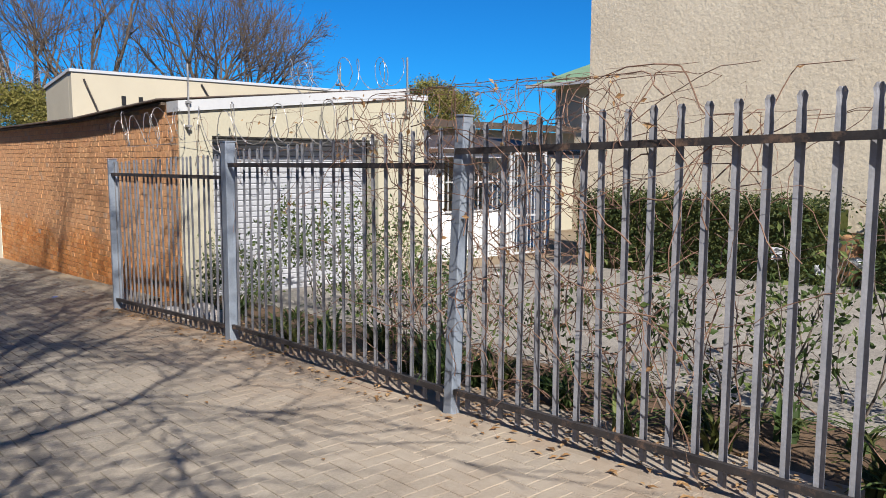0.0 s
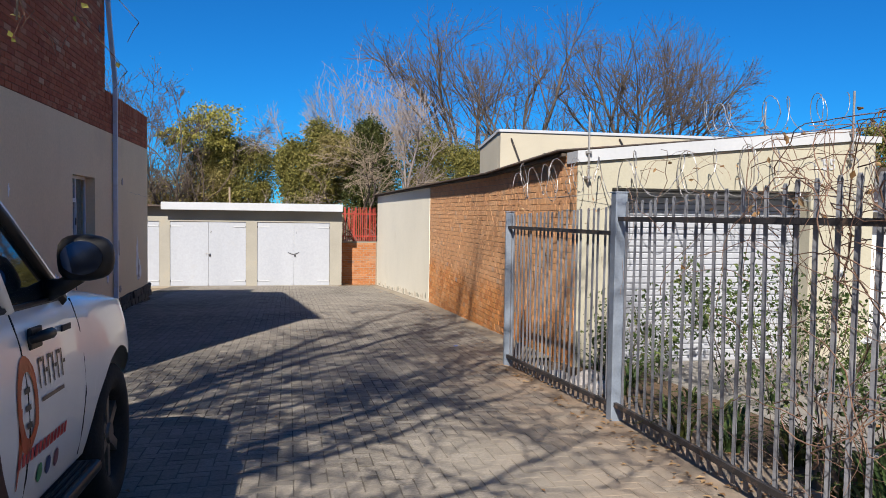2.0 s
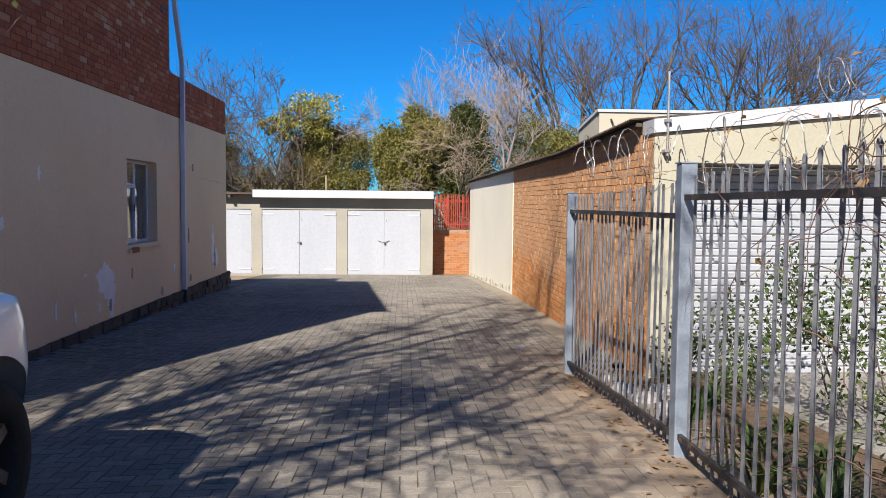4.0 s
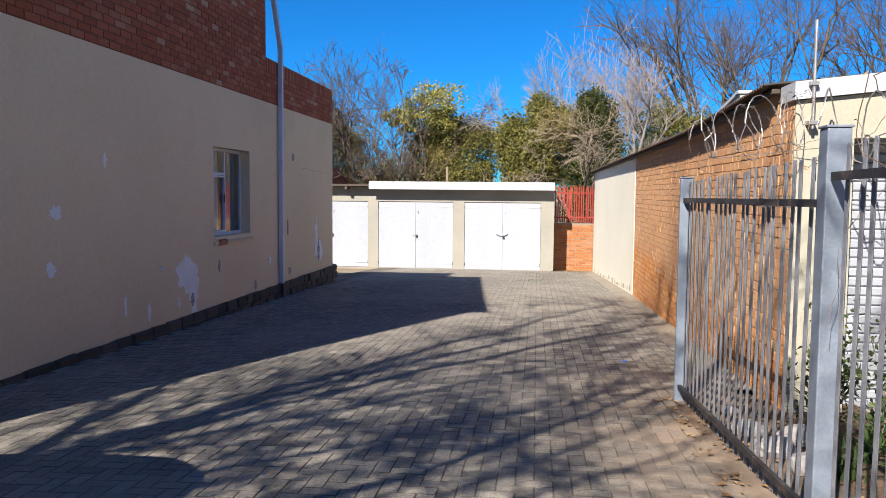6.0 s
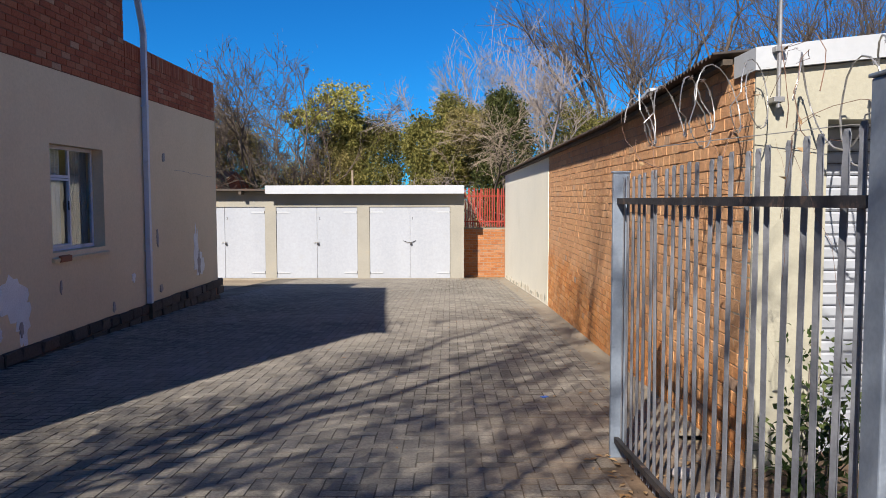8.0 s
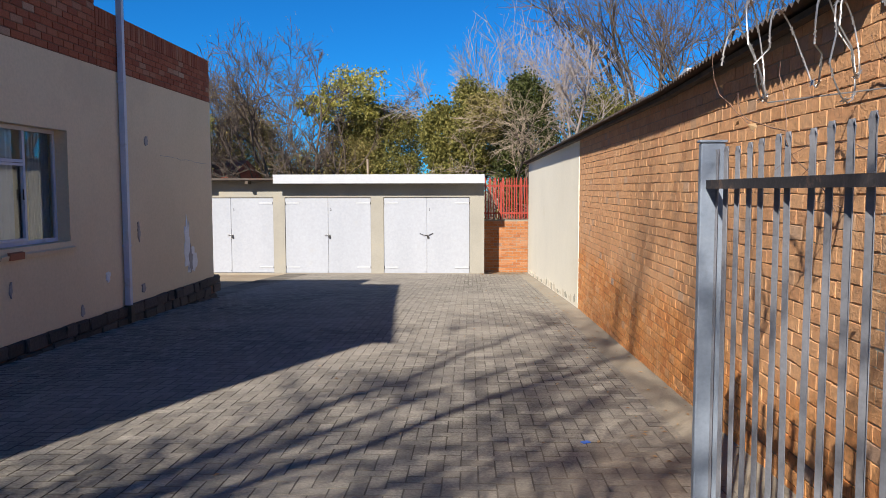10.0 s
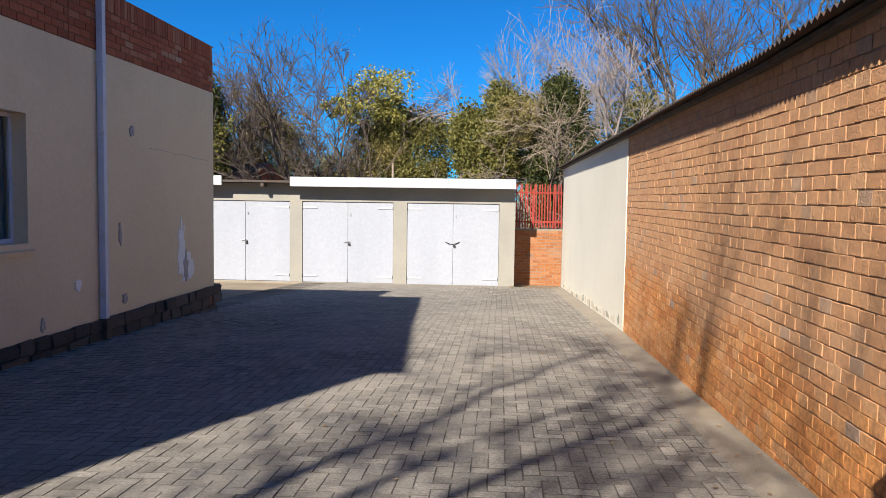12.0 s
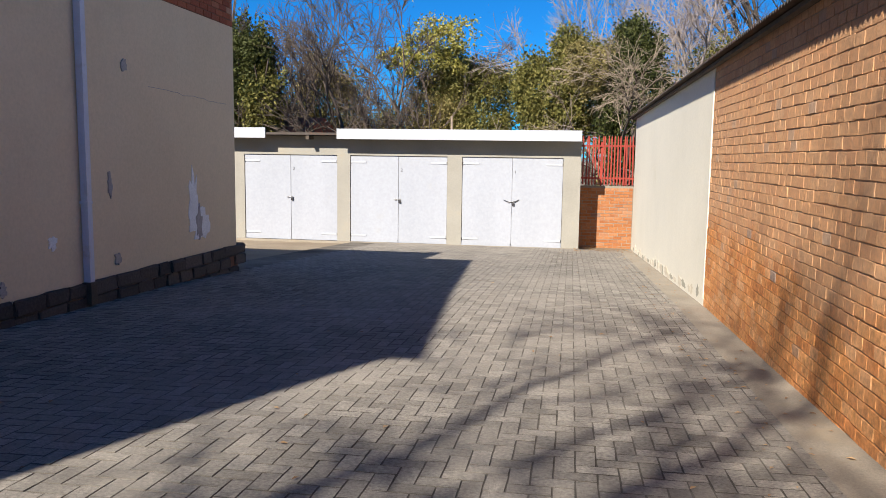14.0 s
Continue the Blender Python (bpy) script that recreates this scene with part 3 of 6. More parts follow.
# ---- garage doors ----
def garage_door(x0, x1, bottom, number):
    thing = empty("garage_door", f"white painted double-leaf board garage door, closed with a padlock, number {number}", "garage door", "garage doors", at=((x0 + x1) / 2, YG + 0.03, bottom))
    w, h = (x1 - x0) / 2, GT - bottom
    for s in (-1, 1):
        a, b = (-w + 0.007, -0.006) if s < 0 else (0.006, w - 0.007)
        leaf = part("leaf", box(a, b, 0.0, 0.045, -0.012, h - 0.008, 0.004), M["door_white"], thing)
        for z in (0.16, h - 0.17):
            e = a + 0.004 if s < 0 else b - 0.004
            bm = box(min(e, e - s * 0.42), max(e, e - s * 0.42), -0.014, -0.002, z - 0.022, z + 0.022, 0.002)
            part("strap_hinge", bm, M["white"], leaf, "white painted strap hinge")
            bm = bmesh.new()
            tube(bm, [(e, -0.012, z - 0.035), (e, -0.012, z + 0.035)], 0.011, 8)
            part("hinge_pin", bm, M["rail"], leaf, "rusty hinge pin")
    part("cover_strip", box(-0.034, 0.004, -0.016, -0.003, 0.05, h - 0.03, 0.003), M["door_white"], thing, "narrow board covering the joint")
    bm = box(-0.10, 0.07, -0.030, -0.018, h * 0.5 - 0.012, h * 0.5 + 0.012, 0.002)
    bolt = part("hasp", bm, M["wire"], thing, "steel hasp")
    bm = box(0.015, 0.075, -0.04, -0.015, h * 0.5 - 0.09, h * 0.5 - 0.03, 0.006)
    padlock = part("padlock", bm, M["rail"], thing, "dark padlock")
    bm = bmesh.new()
    tube(bm, [(0.028, -0.028, h * 0.5 - 0.03), (0.028, -0.028, h * 0.5 + 0.01), (0.045, -0.028, h * 0.5 + 0.022), (0.062, -0.028, h * 0.5 + 0.01), (0.062, -0.028, h * 0.5 - 0.03)], 0.005, 6)
    part("shackle", bm, M["wire"], thing, "steel shackle")
    if number == "1":
        bm = bmesh.new()
        tube(bm, [(-0.20, -0.015, h * 0.5 + 0.05), (-0.1, -0.02, h * 0.5 + 0.01), (0.0, -0.025, h * 0.5 - 0.01), (0.1, -0.02, h * 0.5 + 0.015), (0.19, -0.015, h * 0.5 + 0.06)], 0.010, 6)
        part("chain", bm, M["rail"], thing, "dark chain across both leaves")
    cu = bpy.data.curves.new("number", "FONT")
    cu.body, cu.size, cu.extrude = number, 0.11, 0.001
    ob = new("number", cu)
    ob.parent = thing
    ob.matrix_basis = pose(0.06, -0.0035, h - 0.40, 90, 0, 0)
    ob.data.materials.append(M["rail"])
    return thing


for (x0, x1), b, num in zip(DOORS, (-1.06, -1.065, -1.07), "321"):
    garage_door(x0, x1, b, num)

# roller door in the cream front: one slat after another
roller = empty("roller_door", "white horizontal-slat roller garage door, shut", "garage door", at=(5.65, YF + 0.36, -0.2))
slat = prism([(-0.002, 0.0), (-0.013, 0.012), (-0.015, 0.058), (-0.002, 0.070), (0.014, 0.070), (0.014, 0.0)], "x", -1.30, 1.30)
slat_me = bpy.data.meshes.new("slat")
slat.to_mesh(slat_me)
slat.free()
slat_me.materials.append(M["door_white"])
for i in range(29):
    ob = new("slat", slat_me)
    ob.parent = roller
    ob.location = (0, 0, i * 0.0745)
# dark panel stands in for the shade inside, behind the slats
structure("wall_front_lintel", box(4.1, 7.25, YF + 0.42, YF + 0.5, -1.0, 2.1), M["dark_wood"], "dark panel standing in for the shaded interior behind the roller door", "wall")


# ---- details of the building with the brick band ----
def blob(cy, cz, w, h, seed, lobes=14):
    """A ragged outline about (cy, cz)."""
    rng = random.Random(seed)
    return [(cy + w / 2 * math.cos(a) * r, cz + h / 2 * math.sin(a) * r) for a, r in ((2 * math.pi * i / lobes, rng.uniform(0.55, 1.12)) for i in range(lobes))]


def plate(outline, cy, cz, x0, x1):
    """A ragged plate on a wall along y, faced by a fan from its middle."""
    bm = bmesh.new()
    mid = bm.verts.new((x1, cy, cz))
    a = [bm.verts.new((x1, u, v)) for u, v in outline]
    b = [bm.verts.new((x0, u, v)) for u, v in outline]
    for i in range(len(a)):
        j = (i + 1) % len(a)
        bm.faces.new((mid, a[i], a[j]))
        bm.faces.new((a[i], b[i], b[j], a[j]))
    bmesh.ops.recalc_face_normals(bm, faces=bm.faces[:])
    return bm


for i, (cy, cz, w, h) in enumerate(((13.05, 0.38, 0.66, 0.52), (13.26, 0.10, 0.34, 0.72), (11.13, 1.79, 0.08, 0.17), (10.25, 1.25, 0.22, 0.16), (10.15, 0.70, 0.2, 0.15), (11.48, 0.14, 0.06, 0.28),
                                    (12.02, 0.0, 0.07, 0.26), (12.8, 0.02, 0.10, 0.17), (12.35, 0.50, 0.09, 0.07), (19.14, 0.48, 0.32, 1.0), (19.34, 0.20, 0.60, 0.48), (16.27, 0.27, 0.16, 0.15))):
    patch = part("peeled_patch", plate(blob(cy, cz, w, h, i, 22), cy, cz, XL - 0.004, XL + 0.003 + 0.0006 * i), M["bare_plaster"], wall_left, "pale bare plaster where paint has peeled")
for i, (cy, cz, w, h) in enumerate(((19.28, 0.22, 0.2, 0.5), (17.6, 2.12, 0.14, 0.16), (17.25, 0.80, 0.10, 0.32), (15.57, -0.08, 0.10, 0.16), (14.1, 0.38, 0.05, 0.22), (13.20, 0.02, 0.09, 0.22), (17.35, -0.02, 0.14, 0.14))):
    part("scuff", plate(blob(cy, cz, w, h, 40 + i, 18), cy, cz, XL - 0.004, XL + 0.013 + 0.0004 * i), M["grey_plaster"], wall_left, "grey scuff in the plaster")
rng = random.Random(5)
bm = bmesh.new()
pts = [(XL + 0.001, 18.1 + 0.14 * i, 1.93 - 0.004 * i + rng.uniform(-0.014, 0.014)) for i in range(16)]
tube(bm, pts, 0.0035, 4)
part("crack", bm, M["grey_plaster"], wall_left, "hairline crack in the plaster")

# steel window in its reveal
WX = XL - 0.17
window = empty("window_1", "weathered steel-framed window with curtains, slightly rusty, in a deep reveal", "window", kind="structure", at=(WX, WY0, WZ0))
def winbar(name, y0, y1, z0, z1, dx=0.0):
    return part(name, box(dx - 0.018, dx + 0.018, y0, y1, z0, z1, 0.003), M["pipe"], window)
H, W = WZ1 - WZ0, WY1 - WY0
winbar("frame", 0.0, 0.045, 0.0, H)
winbar("frame", W - 0.045, W, 0.0, H)
winbar("frame", 0.046, W - 0.046, 0.0, 0.045)
winbar("frame", 0.046, W - 0.046, H - 0.045, H)
winbar("mullion", 0.74, 0.785, 0.046, H - 0.046)
winbar("transom", 0.046, 0.739, H - 0.40, H - 0.365)
winbar("sash", 0.05, 0.075, 0.05, H - 0.405, 0.02)
winbar("sash", 0.71, 0.735, 0.05, H - 0.405, 0.02)
winbar("sash", 0.076, 0.709, 0.05, 0.078, 0.02)
winbar("sash", 0.076, 0.709, H - 0.435, H - 0.407, 0.02)
for y0, y1, z0, z1 in ((0.076, 0.709, 0.078, H - 0.436), (0.046, 0.739, H - 0.364, H - 0.046), (0.786, W - 0.046, 0.046, H - 0.046)):
    pane = part("pane", box(-0.002, 0.002, y0, y1, z0, z1), M["glass"], window, "dusty pane")
    pane.visible_shadow = False
part("stay", box(0.03, 0.045, 0.69, 0.70, 0.5, 0.62, 0.002), M["rail"], window, "dark window handle")
bm = prism([(0.02, -0.12), (0.20, -0.12), (0.215, -0.075), (0.02, -0.012)], "y", -0.03, W + 0.06)
part("sill", bm, M["beige"], window, "beige painted sloping sill")
bm = prism([(0.195, -0.122), (0.222, -0.122), (0.224, -0.05), (0.19, -0.04)], "y", 0.10, 0.36)
part("sill_brick", bm, M["redbrick_piece"], window, "bare red brick where the sill is broken")
cloth = surface("net_curtain", (0.62, 0.63, 0.66), (0.72, 0.72, 0.74), 6, 0.9, fine=120, bump=0.2)
curtain = empty("curtain", "pale net curtain hanging inside the window", "curtain", at=(WX - 0.08, WY0, WZ0))
for y0, y1, mat in ((0.02, 0.70, cloth), (0.98, W, surface("blue_grey_curtain", (0.16, 0.19, 0.25), (0.24, 0.27, 0.33), 6, 0.9, fine=120, bump=0.2))):
    bm = bmesh.new()
    cols = [(0.025 * math.sin(j * 1.4), y0 + (y1 - y0) * j / 30) for j in range(31)]
    for (xa, ya), (xb, yb) in zip(cols, cols[1:]):
        bm.faces.new([bm.verts.new(v) for v in ((xa, ya, -0.02), (xb, yb, -0.02), (xb, yb, H), (xa, ya, H))])
    bmesh.ops.remove_doubles(bm, verts=bm.verts[:], dist=1e-4)
    part("cloth", bm, mat, curtain, smooth=True)

# rainwater pipe with bend to the gutter
pipe = empty("downpipe", "pale lilac-grey square rainwater downpipe fixed to the wall", "downpipe", at=(XL + 0.052, 16.76, gx(XL, 16.68)))
def square_run(bm, pts, r):
    rings = []
    for i, p in enumerate(pts):
        rings.append([bm.verts.new((p[0] + a, p[1] + b * p[3], p[2] + b * p[4])) for a, b in ((-r, -r), (r, -r), (r, r), (-r, r))])
    for a, b in zip(rings, rings[1:]):
        for j in range(4):
            bm.faces.new((a[j], a[(j + 1) % 4], b[(j + 1) % 4], b[j]))
    bm.faces.new(rings[0][::-1])
    bm.faces.new(rings[-1])
    bmesh.ops.recalc_face_normals(bm, faces=bm.faces[:])
g0 = gz(16.68)
bm = bmesh.new()
square_run(bm, [(0, 0, 0.26, 1, 0), (0, 0, 4.0 - g0, 1, 0), (0, -0.04, 4.12 - g0, 1, 0.25), (0, -0.42, 4.95 - g0, 1, 0.3), (0, -0.60, 5.5 - g0, 1, 0.2)], 0.038)
shaft = part("shaft", bm, M["pipe"], pipe)
for z in (1.07, 3.3):
    part("bracket", box(-0.052, 0.044, -0.046, 0.046, z, z + 0.03, 0.004), M["pipe"], pipe, "pipe bracket")
bm = bmesh.new()
square_run(bm, [(0, 0, 0.02, 1, 0), (0, 0, 0.255, 1, 0)], 0.052)
part("shoe", bm, M["dark_wood"], pipe, "rusted dark pipe foot")
gutter = empty("gutter", "grey sheet-metal gutter at the roof edge", "gutter", at=(XL, 16.2, 5.5))
part("trough", box(-1.6, 0.10, 0.0, 0.13, 0.0, 0.12, 0.01), M["pipe"], gutter)
vent = tagged(part("wall_vent", prism([(15.75 + 0.07 * math.cos(a), 4.75 + 0.07 * math.sin(a)) for a in (2 * math.pi * i / 16 for i in range(16))], "x", XL - 0.002, XL + 0.012), M["black"], None),
              "round black vent hole in the red brick", "vent")

# ---- cream street front: poles, razor wire, house number ----
def thin_pole(x, y, z0, z1, r, label):
    thing = empty("wire_pole", label, "pole", "poles for the razor wire", at=(x, y, z0))
    bm = bmesh.new()
    tube(bm, [(0, 0, 0), (0, 0, z1 - z0)], r, 8)
    part("shaft", bm, M["wire"], thing)
    part("clamp", box(-0.03, 0.03, -0.02, 0.07, 0.03, 0.06, 0.003), M["wire"], thing, "steel clamp")
    part("clamp", box(-0.03, 0.03, -0.02, 0.07, (z1 - z0) * 0.4, (z1 - z0) * 0.4 + 0.03, 0.003), M["wire"], thing, "steel clamp")
    return thing


thin_pole(4.05, YF - 0.07, 1.96, 2.74, 0.012, "thin galvanised pole fixed to the cream front")
thin_pole(7.42, YF - 0.07, 2.26, 3.12, 0.014, "thin galvanised pole carrying razor wire")
thin_pole(6.55, YF + 0.40, 2.50, 2.96, 0.011, "short galvanised pole on the roof edge")


def razor_coil(path, radius, pitch, label, seed, wob=0.05, wire=0.0042):
    """A coil of razor wire laid along a path of points."""
    rng = random.Random(seed)
    thing = empty("razor_wire", label, "razor wire", "coils of razor wire", at=path[0])
    o = Vector(path[0])
    P = [Vector(p) - o for p in path]
    seg = [(b - a).length for a, b in zip(P, P[1:])]
    total = sum(seg)
    turns = total / pitch
    n = int(turns * 16)
    pts, drift, size = [], Vector(), 1.0
    for i in range(n + 1):
        s, j = total * i / n, 0
        while j < len(seg) - 1 and s > seg[j]:
            s -= seg[j]
            j += 1
        d = (P[j + 1] - P[j]).normalized()
        c = P[j] + d * s
        side = d.cross(Vector((0, 0, 1))).normalized()
        upv = side.cross(d)
        if i % 16 == 0:
            drift = drift * 0.5 + Vector((rng.uniform(-wob, wob), rng.uniform(-wob, wob), rng.uniform(-wob, wob)))
            size = rng.uniform(0.75, 1.15)
        a = 2 * math.pi * i / 16
        pts.append(c + drift + radius * size * (math.cos(a) * side * 0.8 + math.sin(a) * upv) + d * pitch * 0.5 * math.sin(a * 0.37))
    bm = bmesh.new()
    tube(bm, pts, wire, 4)
    part("wire", bm, M["wire"], thing)
    bm = bmesh.new()
    for a, b in zip(pts[::2], pts[1::2]):
        d = (b - a).normalized()
        q = d.orthogonal().normalized()
        c = (a + b) / 2
        w = 0.016
        f = [c - d * 0.012 - q * w, c + d * 0.004 - q * 0.004, c + d * 0.012 - q * w, c + d * 0.012 + q * w, c - d * 0.004 + q * 0.004, c - d * 0.012 + q * w]
        r = d.cross(q) * 0.0008
        lo, hi = [bm.verts.new(v - r) for v in f], [bm.verts.new(v + r) for v in f]
        bm.faces.new(lo[::-1])
        bm.faces.new(hi)
        for k_ in range(6):
            bm.faces.new((lo[k_], lo[(k_ + 1) % 6], hi[(k_ + 1) % 6], hi[k_]))
    tagged(part("barb_row", bm, M["wire"], thing), kind="stuff")
    return thing


razor_coil([(4.0, 9.0, 1.97), (4.4, 8.98, 2.0), (5.9, 8.98, 2.03), (7.7, 8.98, 2.09)], 0.27, 0.27, "sagging coil of rusty razor wire before the cream front", 3, 0.09, 0.0055)
razor_coil([(5.45, YF + 0.1, 2.72), (6.45, YF + 0.1, 2.81), (7.42, YF + 0.05, 2.91)], 0.21, 0.24, "coil of razor wire on the coping between poles", 9, 0.03, 0.005)
razor_coil([(3.30, 9.52, 1.90), (3.6, 9.35, 1.95), (3.88, 9.1, 2.0)], 0.19, 0.10, "tight razor wire coil between fence end and brick corner", 4, 0.05, 0.0036)
bm = bmesh.new()
tube(bm, [(3.4, 9.4, 1.75), (4.4, 9.1, 1.85), (5.9, 9.08, 1.82), (7.7, 9.1, 1.93)], 0.003, 4)
strand = tagged(part("fence_wire", bm, M["wire"], None), "plain steel strands stretched before the cream front", "wire")
cu = bpy.data.curves.new("house_number", "FONT")
cu.body, cu.size, cu.extrude, cu.bevel_depth = "55", 0.19, 0.006, 0.001
num = new("house_number", cu)
num.matrix_basis = pose(7.06, YF - 0.007, 2.17, 90, 0, 0)
cu.materials.append(M["white"])
tagged(num, "white raised house number on the cream wall", "sign")

# ---- red palisades over the low brick wall at the end ----
red = empty("red_fence", "red painted steel palisade panel on a low brick wall", "fence", at=(2.64, 30.30, 0.46))
prof = [(-0.017, 0), (0.017, 0), (0.017, 1.18), (0.008, 1.27), (-0.008, 1.27), (-0.017, 1.18)]
red_pale = prism(prof, "y", -0.008, 0.008)
red_me = bpy.data.meshes.new("pale")
red_pale.to_mesh(red_me)
red_pale.free()
red_me.materials.append(M["red_steel"])
rng = random.Random(8)
for i in range(17):
    ob = new("pale", red_me)
    ob.parent = red
    ob.matrix_basis = pose(0.06 + i * 0.08, 0, 0.03, 0, rng.uniform(-1.2, 1.2), 0)
for z in (0.18, 1.02):
    part("rail", box(0.0, 1.38, 0.009, 0.04, z, z + 0.045, 0.003), M["red_steel"], red)
for x in (0.5, 1.1):
    part("brace", box(x, x + 0.05, 0.045, 0.06, 0.0, 1.15, 0.003), M["red_steel"], red)

# flaked foot of the cream side wall
rng = random.Random(17)
for i in range(26):
    cy = 19.0 + i * 0.39 + rng.uniform(-0.12, 0.12)
    h = rng.uniform(0.06, 0.2)
    cz = gz(cy) + h * 0.4 + rng.uniform(0, 0.06)
    part("flaked_patch", plate(blob(cy, cz, rng.uniform(0.15, 0.5), h, 300 + i, 16), cy, cz, XR - 0.006, XR - 0.0095 - 0.0002 * i), M["stucco"] if i % 3 else M["cream_dimmed"], wall_right_cream, "flaked plaster at the wall foot")
bm = bmesh.new()
tube(bm, [(XR - 0.008, 18.585, 2.15), (XR - 0.009, 18.59, 1.4), (XR - 0.008, 18.58, 0.6), (XR - 0.009, 18.585, -0.4)], [0.003, 0.006, 0.003, 0.006], 5)
part("plaster_edge", bm, M["cream_lifted"], wall_right_cream, "ragged white plaster edge")


# ---- plants ----
def leaves_mesh(name, centres, count, spread, size, material, parent, seed, aspect=0.55, droop=0.0, flat=0.0):
    """Many small folded leaves about the given centres, in one mesh."""
    rng = np.random.default_rng(seed)
    C = np.asarray(centres, float)
    c = C[rng.integers(0, len(C), count)] + rng.normal(0, 1, (count, 3)) * np.asarray(spread)
    d = rng.normal(0, 1, (count, 3))
    d[:, 2] = d[:, 2] * (1 - flat) - droop
    d /= np.linalg.norm(d, axis=1)[:, None]
    q = np.cross(d, rng.normal(0, 1, (count, 3)))
    q /= np.linalg.norm(q, axis=1)[:, None] + 1e-9
    nrm = np.cross(d, q)
    s = (size * rng.uniform(0.6, 1.3, count))[:, None]
    v = np.stack([c - d * s * 0.5, c + q * s * aspect * 0.5 + nrm * s * 0.12, c + d * s * 0.5, c - q * s * aspect * 0.5 + nrm * s * 0.12], 1).reshape(-1, 3)
    me = bpy.data.meshes.new(name)
    idx = np.arange(count * 4).reshape(-1, 4)
    me.from_pydata(v.tolist(), [], idx.tolist())
    me.materials.append(material)
    ob = new(name, me)
    ob.parent = parent
    return ob


class Wood:
    """Collects tapered limbs as lists of corners and faces."""

    def __init__(self):
        self.v, self.f, self.tips, self.mids = [], [], [], []

    def limb(self, pts, r0, r1, sides):
        rings, n = [], len(pts)
        for i, p in enumerate(pts):
            d = (pts[min(i + 1, n - 1)] - pts[max(i - 1, 0)]).normalized()
            a = d.orthogonal().normalized()
            b = d.cross(a)
            r = r0 + (r1 - r0) * i / (n - 1)
            rings.append(len(self.v))
            for k_ in range(sides):
                t = 2 * math.pi * k_ / sides
                self.v.append(p + r * (math.cos(t) * a + math.sin(t) * b))
        for a, b in zip(rings, rings[1:]):
            for k_ in range(sides):
                self.f.append((a + k_, a + (k_ + 1) % sides, b + (k_ + 1) % sides, b + k_))


def grow(coarse, fine, rng, p, d, length, r, level, last, lift, wander, kids, fine_from, min_r=0.006, shrink=0.62, hull=None):
    """One limb and, from points along it, its branches."""
    n = 5 if level < 2 else 4
    pts, q = [p.copy()], d.copy()
    for i in range(n):
        q = (q + Vector((rng.uniform(-1, 1), rng.uniform(-1, 1), rng.uniform(-1, 1))) * wander + Vector((0, 0, lift))).normalized()
        pts.append(pts[-1] + q * length / n)
        if hull and level and len(pts) > 2 and sum(((pts[-1][a] - hull[a]) / hull[3 + a]) ** 2 for a in range(3)) > rng.uniform(0.8, 1.1) and (level > 1 or pts[-1].z > hull[2]):
            break
    n = len(pts) - 1
    r1 = max(min_r * 0.6, r * 0.45)
    wood = fine if level >= fine_from else coarse
    wood.limb(pts, max(r, min_r), r1, (7, 6, 5, 4, 3, 3, 3)[min(level, 6)])
    wood.mids.append(pts[min(2, n)])
    if level == last:
        wood.tips.append(pts[-1])
        return
    if hull and level > 1 and pts[-1].z < hull[2] - hull[5] * 0.9:
        return
    for c in range(kids[min(level, len(kids) - 1)]):
        f = rng.uniform(0.35, 1.0) if c else 1.0
        i = min(int(f * n), n - 1)
        start = pts[i] + (pts[i + 1] - pts[i]) * (f * n - i)
        axis = (pts[i + 1] - pts[i]).normalized()
        out = axis.cross(Vector((rng.uniform(-1, 1), rng.uniform(-1, 1), rng.uniform(-1, 1)))).normalized()
        ang = rng.uniform(0.35, 0.85) if c else rng.uniform(0.1, 0.35)
        grow(coarse, fine, rng, start, (axis * math.cos(ang) + out * math.sin(ang)).normalized(), length * shrink * rng.uniform(0.75, 1.15),
             r * (0.62 if c else 0.72) * (1 - 0.25 * f), level + 1, last, lift, wander, kids, fine_from, min_r, shrink, hull)


def tree(label, at, stems, length, r, last, kids, seed, bark, twig_mat=None, lift=0.06, wander=0.16, lean=0.35, min_r=0.008, shrink=0.66, category="tree", fine_from=3, aim=(0, 0, 0), hull=None):
    """A tree of tapered stems, limbs and twigs. Returns the thing and the ends of its twigs."""
    rng = random.Random(seed)
    thing = empty("tree" if category == "tree" else category.replace(" ", "_"), label, category, at=at)
    coarse, fine = Wood(), Wood()
    for s in range(stems):
        a = 2 * math.pi * (s + rng.uniform(0, 0.6)) / stems
        k_ = lean * (rng.uniform(0.5, 1.2) if stems > 1 else rng.uniform(0, 0.4))
        d = Vector((math.cos(a) * k_ + aim[0], math.sin(a) * k_ + aim[1], 1 + aim[2])).normalized()
        grow(coarse, fine, rng, Vector((0.05 * math.cos(a) * stems, 0.05 * math.sin(a) * stems, -0.1)), d, length * rng.uniform(0.85, 1.1), r * rng.uniform(0.8, 1.1), 0, last, lift, wander, kids, fine_from, min_r, shrink, hull)
    wood = link_mesh("trunk" if category == "tree" else "stem", coarse.v, coarse.f, bark, thing, True)
    if category != "tree":
        wood["kind"] = "stuff"
    if fine.f:
        tagged(link_mesh("twig_crown", fine.v, fine.f, twig_mat or bark, thing, True), kind="stuff")
    return thing, [tuple(t) for t in (fine.tips or coarse.tips)], [tuple(t) for t in coarse.mids]


